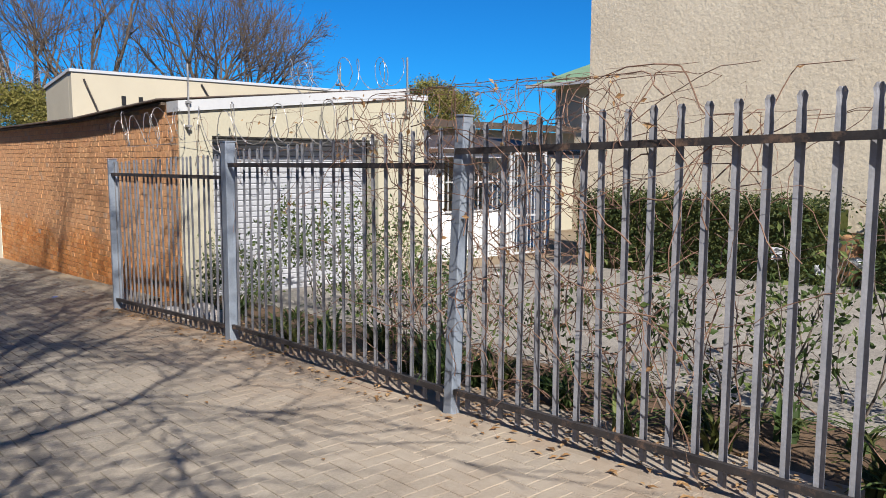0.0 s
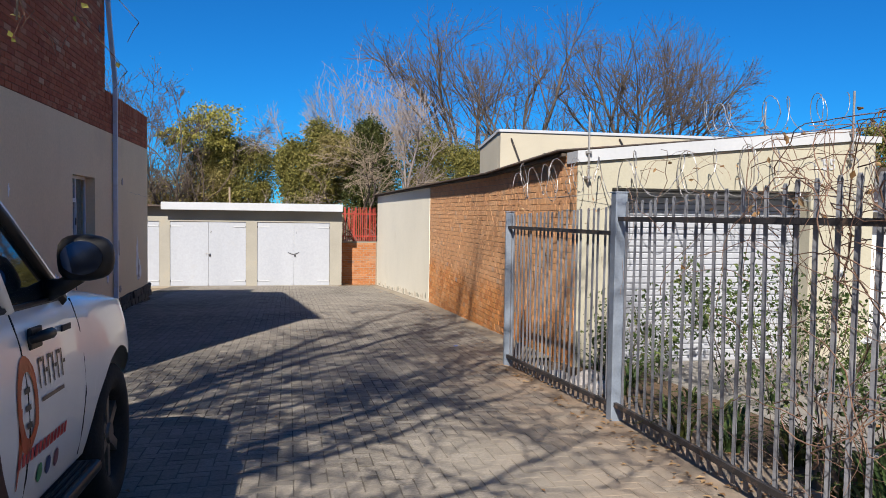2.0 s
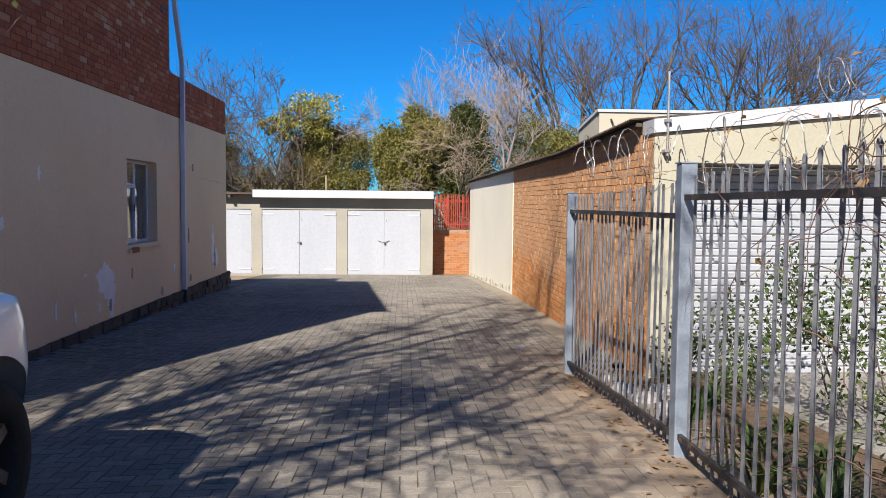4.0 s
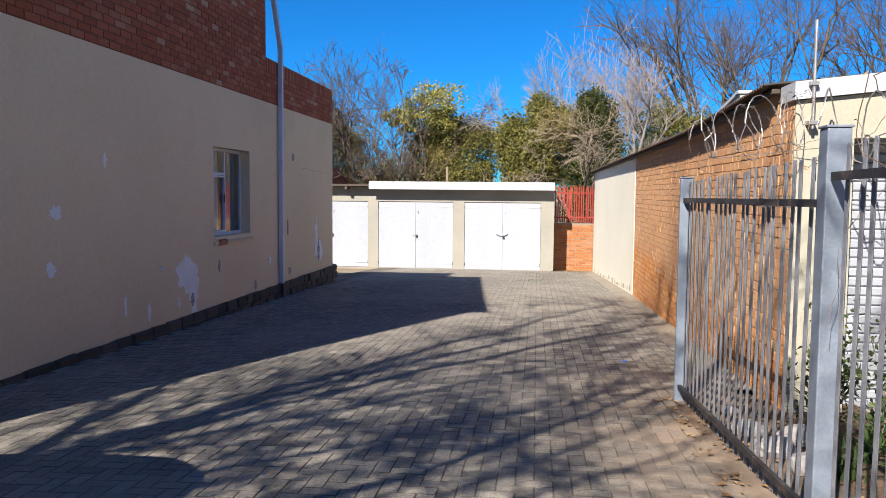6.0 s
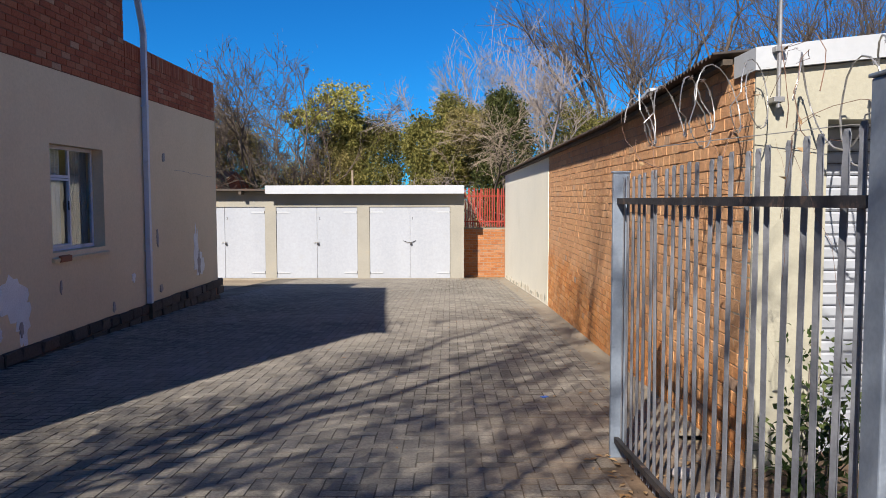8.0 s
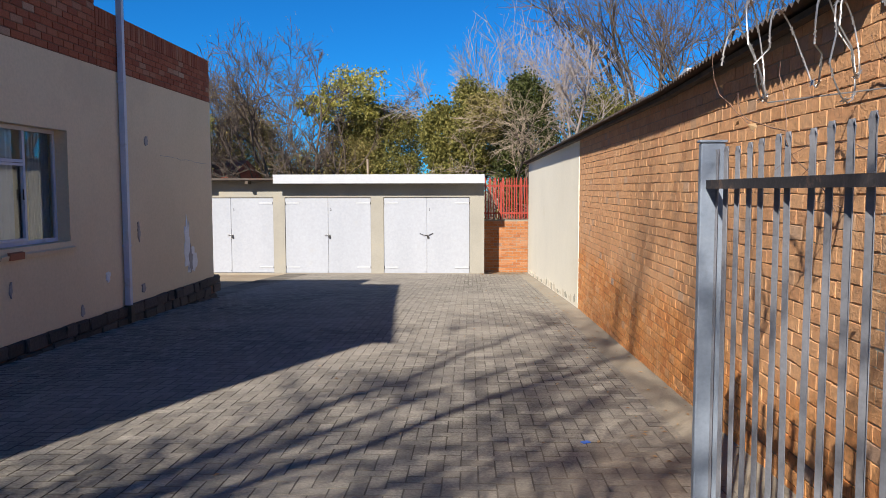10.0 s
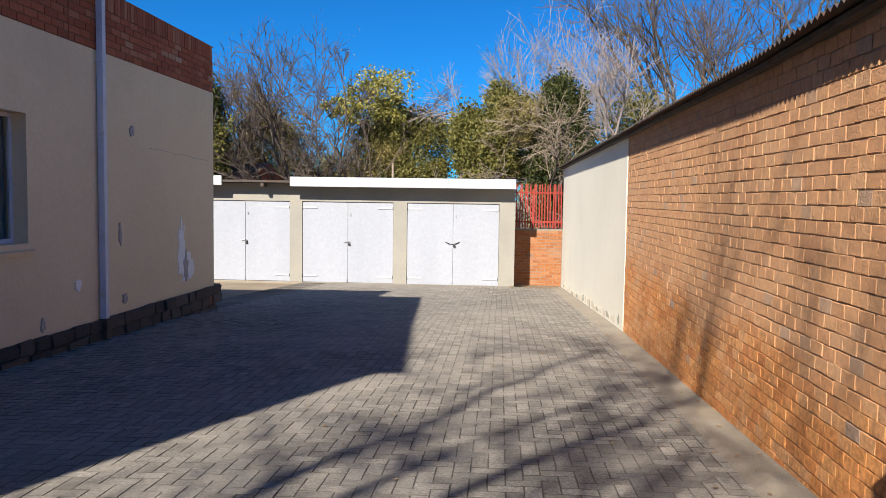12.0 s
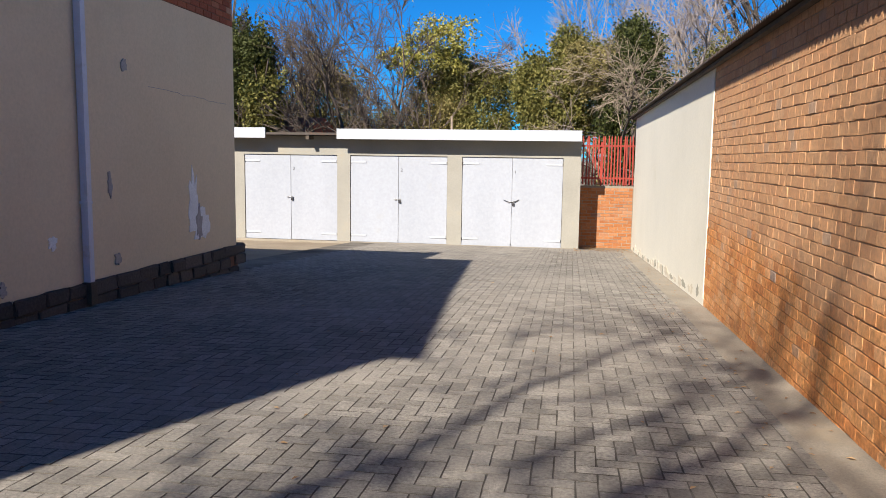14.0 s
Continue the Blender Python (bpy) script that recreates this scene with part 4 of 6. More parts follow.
def crown(thing, centre, radii, clumps, leaves, size, material, seed, hollow=0.45, label="", tight=0.16):
    """Leaves gathered in uneven clumps over an egg-shaped crown, with gaps."""
    rng = np.random.default_rng(seed)
    d = rng.normal(0, 1, (clumps, 3))
    d /= np.linalg.norm(d, axis=1)[:, None]
    rr = rng.uniform(hollow, 1.0, clumps) ** 0.6 * (1 + 0.22 * np.sin(3.1 * d[:, 0] + seed) * np.cos(2.7 * d[:, 2] + seed))
    c = np.asarray(centre) + d * rr[:, None] * np.asarray(radii)
    ob = leaves_mesh("crown", c, int(leaves * 1.25), np.asarray(radii) * tight * 0.75, size * 1.25, material, thing, seed + 1)
    ob["kind"] = "stuff"
    if label:
        ob["label"] = label
    return ob


# ---- yard behind the fence ----
hedge = empty("hedge", "clipped dark green hedge with yellowing top", "hedge", at=(10.8, 0.0, 0.0))
for y0, y1 in ((4.35, 8.4), (-8.0, 3.85)):
    cx = [(0.42 * sx, y, z) for y in np.arange(y0, y1, 0.14) for sx, z in [(-1, zz) for zz in np.arange(0.05, 1.05, 0.14)] + [(xx, 1.05) for xx in (-0.7, -0.2, 0.3, 0.8)]]
    leaves_mesh("foliage", cx, int(2600 * (y1 - y0)), (0.07, 0.07, 0.07), 0.055, M["hedge"], hedge, int(y0 * 10) + 400)
    part("hedge_core", box(-0.36, 0.36, y0, y1, -0.2, 0.98), M["leaf_dark"], hedge)
bin_ = empty("clay_pot", "brown clay pot standing between hedge ends", "pot", at=(10.6, 4.1, gz(4.1)))
bm = bmesh.new()
tube(bm, [(0, 0, 0), (0, 0, 0.3), (0, 0, 0.62), (0, 0, 0.66)], [0.13, 0.19, 0.22, 0.24], 14)
part("body", bm, surface("clay", (0.30, 0.16, 0.08), (0.40, 0.23, 0.12), 5, 0.8), bin_, smooth=True)

wall_stucco = structure("wall_stucco", box(11.4, 11.8, -14.0, 8.97, -0.6, 5.8), M["stucco"], "tall pale rough-cast stucco wall", "wall")
structure("wall_stucco_side", box(11.805, 13.5, 8.67, 8.97, -0.6, 5.8), M["stucco"], "side of the rough-cast building", "wall")
pipe2 = empty("waste_pipe", "thin white pipe down the stucco corner", "pipe", at=(11.33, 9.03, 0))
bm = bmesh.new()
tube(bm, [(0, 0, -0.2), (0, 0, 2.75)], 0.035, 8)
part("shaft", bm, M["white"], pipe2)

annex = empty("annex", "low white verandah annex with barred openings", "building", at=(8.3, 10.9, -0.3))
part("wall", box(0.0, 1.35, 0.0, 0.2, 0.0, 2.1), M["white_worn"], annex)
part("wall", box(1.36, 3.2, 0.0, 0.2, 0.0, 0.95), M["white_worn"], annex)
part("wall", box(3.21, 5.4, 0.9, 1.1, 0.0, 2.1), M["white_worn"], annex)
part("back_wall", box(0.0, 5.4, 2.6, 2.8, 0.0, 2.2), M["beige"], annex)
part("roof", prism([(-0.35, 2.05), (3.0, 2.45), (3.0, 2.52), (-0.35, 2.12)], "x", -0.1, 5.6), M["roof_sheet"], annex)
part("fascia", box(-0.1, 5.6, -0.40, -0.36, 1.98, 2.14), M["pipe"], annex, "pale fascia board")
part("gutter", box(-0.1, 5.6, -0.48, -0.405, 2.05, 2.13, 0.01), M["roof_sheet"], annex, "dark brown gutter")
bar = bmesh.new()
tube(bar, [(0, 0, 0), (0, 0, 1.12)], 0.011, 6)
bar_me = bpy.data.meshes.new("bar")
bar.to_mesh(bar_me)
bar.free()
bar_me.materials.append(M["white"])
for i in range(14):
    ob = new("bar", bar_me)
    ob.parent = annex
    ob.location = (1.42 + i * 0.13, -0.03, 0.92)
for z in (0.95, 1.5, 2.0):
    part("cross_bar", box(1.36, 3.25, -0.045, -0.02, z, z + 0.03), M["white"], annex)
gate = empty("security_gate", "white steel security gate with upright bars and mesh foot", "gate", at=(10.9, 10.4, -0.21))
for x in (0.0, 1.0):
    part("stile", box(x, x + 0.05, 0, 0.04, 0, 2.0, 0.004), M["white"], gate)
for z in (0.02, 0.75, 1.95):
    part("rail", box(0.051, 0.999, 0.005, 0.035, z, z + 0.04), M["white"], gate)
for i in range(9):
    part("bar", box(0.11 + i * 0.1, 0.125 + i * 0.1, 0.012, 0.028, 0.06, 1.95), M["white"], gate)
bm = bmesh.new()
for i in range(33):
    add_box(bm, -2.2 + i * 0.066, -2.188 + i * 0.066, 0.0, 0.006, 0.05, 0.62)
for i in range(9):
    add_box(bm, -2.2, -0.06, 0.007, 0.013, 0.06 + i * 0.066, 0.072 + i * 0.066)
part("mesh", bm, M["white"], gate, "white square mesh panel")

brick_house = empty("outbuilding", "low cream outbuilding with rusty roof behind the annex", "building", at=(9.5, 15.0, -0.5))
part("wall", box(0, 9, 0, 4, 0, 2.95), M["cream_dimmed"], brick_house)
part("roof", prism([(-0.4, 3.0), (4.4, 3.35), (4.4, 3.42), (-0.4, 3.08)], "x", -0.3, 9.3), M["roof_sheet"], brick_house)
part("roof_edge", box(-0.3, 9.3, -0.46, -0.42, 2.95, 3.12), M["roof_sheet"], brick_house, "dark brown roof edge")

house = empty("house", "cream double-storey house with green hipped sheet roof", "house", at=(20.9, 9.2, -0.5))
part("wall", box(0.5, 9.5, 0.4, 9.0, 0, 4.75), M["cream"], house)
bm = bmesh.new()
e, ridge = [(-0.2, -0.3), (10.2, -0.3), (10.2, 9.7), (-0.2, 9.7)], [(4.6, 4.7), (5.4, 4.7)]
lo = [bm.verts.new((x, y, 4.75)) for x, y in e]
up_ = [bm.verts.new((x, y, 7.2)) for x, y in ridge]
for f in ((lo[0], lo[1], up_[1], up_[0]), (lo[1], lo[2], up_[1]), (lo[2], lo[3], up_[0], up_[1]), (lo[3], lo[0], up_[0]), (lo[3], lo[2], lo[1], lo[0])):
    bm.faces.new(f)
part("roof", bm, M["green_roof"], house, "faded green sheet roof")
part("gutter", box(-0.25, 10.25, -0.38, -0.28, 4.66, 4.78, 0.01), M["white"], house)
part("gutter", box(-0.32, -0.22, -0.25, 9.7, 4.66, 4.78, 0.01), M["white"], house)
win = part("window", box(0.44, 0.49, 5.9, 6.8, 2.7, 4.0), M["white"], house, "white window, its panes coloured blue-grey like reflected sky")
# the sky's reflection is put into the blue pane colour
dark_pane = surface("sky_reflection_pane", (0.10, 0.14, 0.22), (0.14, 0.19, 0.28), 3, 0.1, fine=5, bump=0, spec=0.8)
for y in (5.96, 6.38):
    for z in (2.76, 3.38):
        part("pane", box(0.425, 0.438, y, y + 0.36, z, z + 0.56), dark_pane, win)
rain = part("downpipe", box(0.38, 0.48, 8.80, 8.90, 0, 4.66), M["white"], house)

# cream gabled hall behind the outbuilding
hall = empty("hall", "long cream plaster hall with white parapet edge", "building", at=(7.65, 26.0, -1.2))
part("wall", prism([(0, 0), (13.0, 0), (13.0, 5.5), (0, 5.5)], "y", 0.0, 0.3), M["cream"], hall)
part("side_wall", prism([(0.31, 0), (2.8, 0), (2.8, 5.15), (0.31, 5.48)], "x", 0.0, 0.3), M["cream"], hall)
part("parapet_cap", box(-0.06, 13.1, -0.05, 0.34, 5.505, 5.60, 0.01), M["white"], hall, "white parapet cap")
part("parapet_cap", prism([(0.35, 5.485), (2.85, 5.155), (2.85, 5.25), (0.35, 5.58)], "x", -0.05, 0.34), M["white"], hall, "white sloping parapet cap")
for x in (1.5, 2.05, 5.6, 6.1):
    part("vent", box(x, x + 0.14, -0.02, -0.002, 4.55, 4.85), M["black"], hall, "narrow dark vent")
bm = bmesh.new()
tube(bm, [(0.35, -0.06, 5.3), (0.75, -0.06, 4.3)], 0.03, 6)
part("waste_pipe", bm, M["rail"], hall, "dark slanting pipe")
bm = bmesh.new()
tube(bm, [(4.2, -0.06, 5.4), (4.5, -0.06, 4.9)], 0.03, 6)
part("waste_pipe", bm, M["rail"], hall, "dark slanting pipe")

# red-roofed house beyond the garages
far_house = empty("far_house", "low house with red tiled roof beyond the garages", "house", at=(-18.0, 37.6, -1.6))
part("wall", box(0, 10.0, 0.3, 5.0, 0, 3.45), M["cream"], far_house)
part("roof", prism([(-0.2, 3.46), (5.5, 3.46), (2.65, 4.28)], "x", -0.4, 10.4), M["red_roof"], far_house)
geyser = empty("solar_geyser", "grey cylinder water heater on a red roof", "water heater", at=(-9.0, 38.7, 2.36))
bm = bmesh.new()
tube(bm, [(-0.5, 0, 0.24), (-0.46, 0, 0.24), (0.46, 0, 0.24), (0.5, 0, 0.24)], [0.13, 0.19, 0.19, 0.13], 12)
part("tank", bm, M["wire"], geyser, smooth=True)
for x in (-0.35, 0.3):
    part("foot", box(x, x + 0.05, -0.16, 0.16, -0.25, 0.06), M["rail"], geyser)
pole = empty("roof_pole", "thin pale pole standing behind the garage roof", "pole", at=(-1.80, 37.0, -1.15))
bm = bmesh.new()
tube(bm, [(0, 0, 0), (-0.06, 0, 3.75)], 0.045, 8)
part("shaft", bm, M["twig"], pole)


# ---- bushes, strap-leaved plants and creepers along the fence ----
def rose_bush(at, height, width, leaves, seed, label, flowers=0):
    thing, tips, mids = tree(label, at, 6, height * 0.5, 0.011, 2, (3, 2), seed, M["bark"], lift=0.05, wander=0.2, lean=width, min_r=0.004, category="rose bush", fine_from=9, shrink=0.6)
    leaves_mesh("foliage", tips + mids[len(mids) // 3:], int(leaves * 2.2), (0.08, 0.08, 0.08), 0.05, M["leaf_green"], thing, seed)
    if flowers:
        rng = random.Random(seed)
        for c in rng.sample(tips, min(flowers, len(tips))):
            leaves_mesh("flower", [c], 14, (0.015, 0.015, 0.015), 0.05, M["white"], thing, seed + 5, aspect=0.9)
    return thing


rose_bush((5.25, 7.6, gz(7.6)), 1.5, 0.42, 900, 21, "tall rose bush with sparse green leaves before the roller door", 4)
rose_bush((5.55, 7.3, gz(7.3)), 1.15, 0.45, 520, 22, "rose bush with green leaves and bare stems", 2)
rose_bush((5.75, 7.0, gz(7.0)), 0.95, 0.4, 260, 23, "thin rose bush in gravel", 2)
rose_bush((4.25, 8.45, gz(8.45)), 0.85, 0.28, 620, 24, "small dark green shrub beside the wall foot")
rose_bush((4.45, 2.55, gz(2.55)), 1.2, 0.45, 420, 25, "rose bush with yellowing leaves behind the fence", 2)
rose_bush((4.9, 1.9, gz(1.9)), 1.25, 0.5, 420, 26, "rose bush with pale leaves in the garden bed", 3)
rose_bush((4.2, 4.9, gz(4.9)), 0.9, 0.4, 320, 27, "low rose bush among dry creepers", 2)
rose_bush((4.6, 3.5, gz(3.5)), 0.85, 0.5, 180, 28, "half-bare rose bush in the bed")


def strap_plant(at, count, length, seed, label, mat):
    thing = empty("strap_leaf_plant", label, "plant", "strap-leaved plants along the fence", at=at)
    rng = random.Random(seed)
    bm = bmesh.new()
    for i in range(count):
        a, l_, w = rng.uniform(0, 2 * math.pi), length * rng.uniform(0.6, 1.1), rng.uniform(0.010, 0.020)
        out, side = Vector((math.cos(a), math.sin(a), 0)), Vector((-math.sin(a), math.cos(a), 0))
        p, tilt, prev = Vector((rng.uniform(-0.06, 0.06), rng.uniform(-0.06, 0.06), 0)), rng.uniform(1.0, 1.5), None
        for s in range(6):
            ww = w * (1 - (s / 5) ** 2 * 0.9)
            ring = [bm.verts.new(p - side * ww), bm.verts.new(p + Vector((0, 0, -0.003))), bm.verts.new(p + side * ww)]
            if prev:
                bm.faces.new((prev[0], prev[1], ring[1], ring[0]))
                bm.faces.new((prev[1], prev[2], ring[2], ring[1]))
            prev = ring
            p = p + (out * math.cos(tilt) + Vector((0, 0, math.sin(tilt)))) * l_ / 5
            tilt -= rng.uniform(0.25, 0.5)
    part("leaves", bm, mat, thing)
    return thing


rng = random.Random(31)
for i in range(22):
    y = 0.6 + i * 0.26 + rng.uniform(-0.1, 0.1)
    strap_plant((3.55 + rng.uniform(-0.1, 0.7), y, gz(y)), rng.randint(16, 30), rng.uniform(0.35, 0.6), 50 + i, "clump of green strap leaves in the bed", M["leaf_green"] if i % 3 else M["leaf_dark"])
for i in range(7):
    y = 6.5 + i * 0.4
    strap_plant((4.0 + rng.uniform(-0.2, 0.3), y, gz(y)), 18, rng.uniform(0.25, 0.4), 90 + i, "small clump of green strap leaves", M["leaf_green"])


def creeper(label, strands, box_, seed, r=0.006, dry=40):
    """Dry twining stems caught on the fence."""
    thing = empty("creeper", label, "creeper", "dry creepers on the fence", at=(box_[0], box_[2], gz(box_[2])))
    o = Vector(thing.location)
    rng = random.Random(seed)
    bm = bmesh.new()
    mids = []
    for i in range(strands):
        p = Vector((rng.uniform(box_[0], box_[1]), rng.uniform(box_[2], box_[3]), rng.uniform(box_[4], box_[5])))
        d = Vector((rng.uniform(-0.3, 0.3), rng.uniform(-0.8, 0.8), rng.uniform(-0.2, 1.3))).normalized()
        pts = [p - o]
        curl = Vector((rng.uniform(-0.15, 0.15), rng.uniform(-0.3, 0.3), rng.uniform(-0.3, 0.25)))
        for s in range(rng.randint(8, 18)):
            d = (d + curl * 0.5 + Vector((rng.uniform(-0.35, 0.35), rng.uniform(-0.45, 0.45), rng.uniform(-0.45, 0.45)))).normalized()
            p = p + d * 0.075
            p.x = min(max(p.x, box_[0] - 0.06), box_[1] + 0.06)
            p.z = min(max(p.z, box_[4] * 0.5), box_[5] + 0.12)
            pts.append(p - o)
        mids += [tuple(q) for q in pts[2::3]]
        k_ = rng.uniform(0.3, 0.9)
        tube(bm, pts, [r * k_ * (1 - 0.6 * j / len(pts)) for j in range(len(pts))], 4, False)
    tagged(part("stem_tangle", bm, M["vine"], thing), kind="stuff")
    leaves_mesh("dry_leaves", mids, dry, (0.03, 0.03, 0.03), 0.045, M["leaf_dry"], thing, seed)
    return thing


creeper("tangle of dry pale creeper stems on the fence", 190, (3.1, 3.45, 1.9, 4.3, 0.2, 1.9), 61, 0.005)
creeper("dry creeper stems winding along the top rail", 70, (3.15, 3.4, 2.2, 5.0, 1.35, 1.9), 62, 0.0045, 60)
creeper("thin dry creeper on the middle bay", 26, (3.2, 3.45, 3.8, 6.4, 0.9, 1.9), 63, 0.004, 30)
creeper("dry stalks in the bed behind the post", 60, (3.4, 4.3, 2.4, 4.2, 0.1, 0.9), 64, 0.005, 40)
creeper("dry creeper over razor wire and fence end", 20, (3.3, 3.6, 6.6, 9.4, 1.3, 1.9), 65, 0.003, 10)
creeper("dry creeper hanging on the near bay", 30, (3.15, 3.4, 0.4, 2.2, 0.9, 1.70), 66, 0.004, 12)

# fallen leaves
def litter(label, x0, x1, y0, y1, count, size, seed, lift=0.012):
    rng = np.random.default_rng(seed)
    c = [(x, y, gx(x, y) + lift) for x, y in zip(rng.uniform(x0, x1, count), rng.uniform(y0, y1, count))]
    thing = empty("fallen_leaves", label, "leaves", kind="stuff")
    v, f = [], []
    for i, p in enumerate(c):
        a, s = rng.uniform(0, 6.28), size * rng.uniform(0.5, 1.3)
        ca, sa = math.cos(a) * s, math.sin(a) * s
        v += [(p[0] - ca, p[1] - sa, p[2]), (p[0] + sa * 0.5, p[1] - ca * 0.5, p[2] + s * 0.3), (p[0] + ca, p[1] + sa, p[2] + s * 0.12), (p[0] - sa * 0.5, p[1] + ca * 0.5, p[2] + s * 0.3)]
        f.append((4 * i, 4 * i + 1, 4 * i + 2, 4 * i + 3))
    ob = link_mesh("leaf_litter", v, f, M["leaf_dry"], thing)
    ob["kind"] = "stuff"


litter("brown fallen leaves along the foot of the fence", 3.02, 3.9, -1.0, 9.6, 900, 0.028, 71)
litter("scattered dry leaves on the paving", -2.2, 3.6, 3.0, 28.0, 130, 0.022, 72)
litter("dry leaves gathered by the brick wall foot", 3.3, 3.92, 10.0, 29.0, 260, 0.02, 73)
litter("dry leaves and straw in the corner by the garages", 2.5, 3.85, 28.0, 30.1, 260, 0.03, 74)
rng = random.Random(77)
for i in range(7):
    s = rng.uniform(0.05, 0.12)
    y = 7.6 + rng.uniform(0, 1.6)
    bm = bmesh.new()
    bmesh.ops.create_icosphere(bm, subdivisions=2, radius=s)
    for v in bm.verts:
        v.co = Vector((v.co.x * 1.3, v.co.y, v.co.z * 0.7)) * (1 + 0.25 * noise.noise(v.co * 14 + Vector((i * 3, 0, 0))))
    st = part("pale_stone", bm, M["grey_plaster"], None)
    st.location = (3.55 + rng.uniform(-0.1, 0.3), y, gz(y) + s * 0.45)
    tagged(st, "pale stone lying behind the fence", "stone", "pale stones behind the fence")
bm = box(-0.03, 0.03, -0.02, 0.02, 0, 0.006, 0.002)
bit = part("plastic_scrap", bm, surface("blue_plastic", (0.03, 0.10, 0.45), (0.05, 0.15, 0.55), 5, 0.5, bump=0), None)
bit.matrix_basis = pose(2.98, 11.2, gz(11.2) + 0.004, 0, 0, 30)
tagged(bit, "small blue plastic scrap on the paving", "litter")


# ---- parked pickup ----
def car_paint():
    m, n, l, p = node_kit("white_car_paint")
    geo = n.new("ShaderNodeNewGeometry")
    l.new(ramp(n, l, noise_node(n, l, geo.outputs["Position"], 3.0), [(0.3, (0.80, 0.81, 0.82)), (0.7, (0.86, 0.87, 0.88))]), p.inputs["Base Color"])
    p.inputs["Roughness"].default_value = 0.3
    p.inputs["Coat Weight"].default_value = 0.8
    p.inputs["Coat Roughness"].default_value = 0.04
    return m


PAINT = car_paint()
CAR_GLASS = surface("dark_car_glass", (0.010, 0.012, 0.014), (0.015, 0.017, 0.02), 3, 0.03, fine=5, fine_amount=0.02, bump=0, spec=0.9)
RUBBER = surface("tyre_rubber", (0.018, 0.018, 0.018), (0.03, 0.029, 0.028), 8, 0.85, fine=60, bump=0.3)
ALLOY = surface("dusty_alloy", (0.16, 0.14, 0.125), (0.26, 0.23, 0.20), 6, 0.45, metal=0.6, fine=40, bump=0.05)
FRONT, REAR, HALF, AXLE = 0.66, -4.38, 0.915, 0.385
WHEELS = (0.0, -3.08)


def body_x(z):
    """Half width of the body side at a height."""
    t = [(0.36, 0.845), (0.50, 0.885), (0.72, 0.915), (0.92, 0.905), (1.02, 0.885), (1.10, 0.86), (1.16, 0.835)]
    for (a, xa), (b, xb) in zip(t, t[1:]):
        if z <= b:
            return xa + (xb - xa) * max(0.0, (z - a) / (b - a))
    return t[-1][1]


def sill_z(y):
    z = 0.40
    for w in WHEELS:
        if abs(y - w) < 0.465:
            z = max(z, AXLE + math.sqrt(0.465 ** 2 - (y - w) ** 2) - 0.02)
    if y > 0.47:
        z = max(z, 0.36 + (y - 0.47) * 0.15)
    return z


def top_z(y):
    if y > -0.72:
        return 1.135 - 0.10 * ((y + 0.72) / 1.5) ** 1.6
    return 1.15


pickup = empty("pickup", "white double-cab pickup with orange door lettering, parked on the paving", "car")
pickup.matrix_basis = pose(-1.085, 5.43, gz(5.45) - 0.035, -2.1, -1.3, 0)
ys = sorted({round(REAR + (FRONT - REAR) * i / 40, 3) for i in range(41)} | {round(w + 0.465 * math.cos(math.pi * i / 16), 3) for w in WHEELS for i in range(17)})
bm = bmesh.new()
grid = []
for y in ys:
    taper = 1.0 - 0.26 * max(0.0, (y - 0.22) / 0.44) ** 2 - 0.03 * max(0.0, (-3.9 - y) / 0.5)
    z0, zt = sill_z(y), top_z(y)
    flare = sum(0.035 * max(0.0, 1 - ((y - w) / 0.62) ** 2) for w in WHEELS)
    row = []
    for i in range(9):
        z = z0 + (min(zt - 0.03, 1.12) - z0) * i / 8
        row.append(((body_x(z) + flare * max(0.0, 1 - abs(z - 0.82) / 0.42)) * taper, z))
    row += [(0.80 * taper, zt - 0.004), (0.60 * taper, zt + (0.03 if y > -0.72 else 0)), (0.0, zt + (0.045 if y > -0.72 else 0))]
    full = [(x, z) for x, z in row] + [(-x, z) for x, z in reversed(row[:-1])]
    grid.append([bm.verts.new((x, y, z)) for x, z in full])
for a, b in zip(grid, grid[1:]):
    for i in range(len(a) - 1):
        bm.faces.new((a[i], b[i], b[i + 1], a[i + 1]))
bm.faces.new(grid[0])
bm.faces.new(grid[-1][::-1])
bmesh.ops.recalc_face_normals(bm, faces=bm.faces[:])
part("body", bm, PAINT, pickup, "glossy white bodywork", True)
part("underbody", box(-0.74, 0.74, REAR + 0.2, FRONT - 0.25, 0.30, 0.62), M["black"], pickup)
part("front_bumper", box(-0.62, 0.62, FRONT - 0.12, FRONT + 0.06, 0.42, 0.66, 0.04), PAINT, pickup)
part("grille", box(-0.55, 0.55, FRONT - 0.02, FRONT + 0.02, 0.70, 0.95, 0.01), M["black"], pickup)
for s in (-1, 1):
    part("headlight", box(s * 0.52 - 0.12, s * 0.52 + 0.12, FRONT - 0.10, FRONT + 0.01, 0.82, 0.98, 0.03), M["glass"], pickup, "clear headlight")

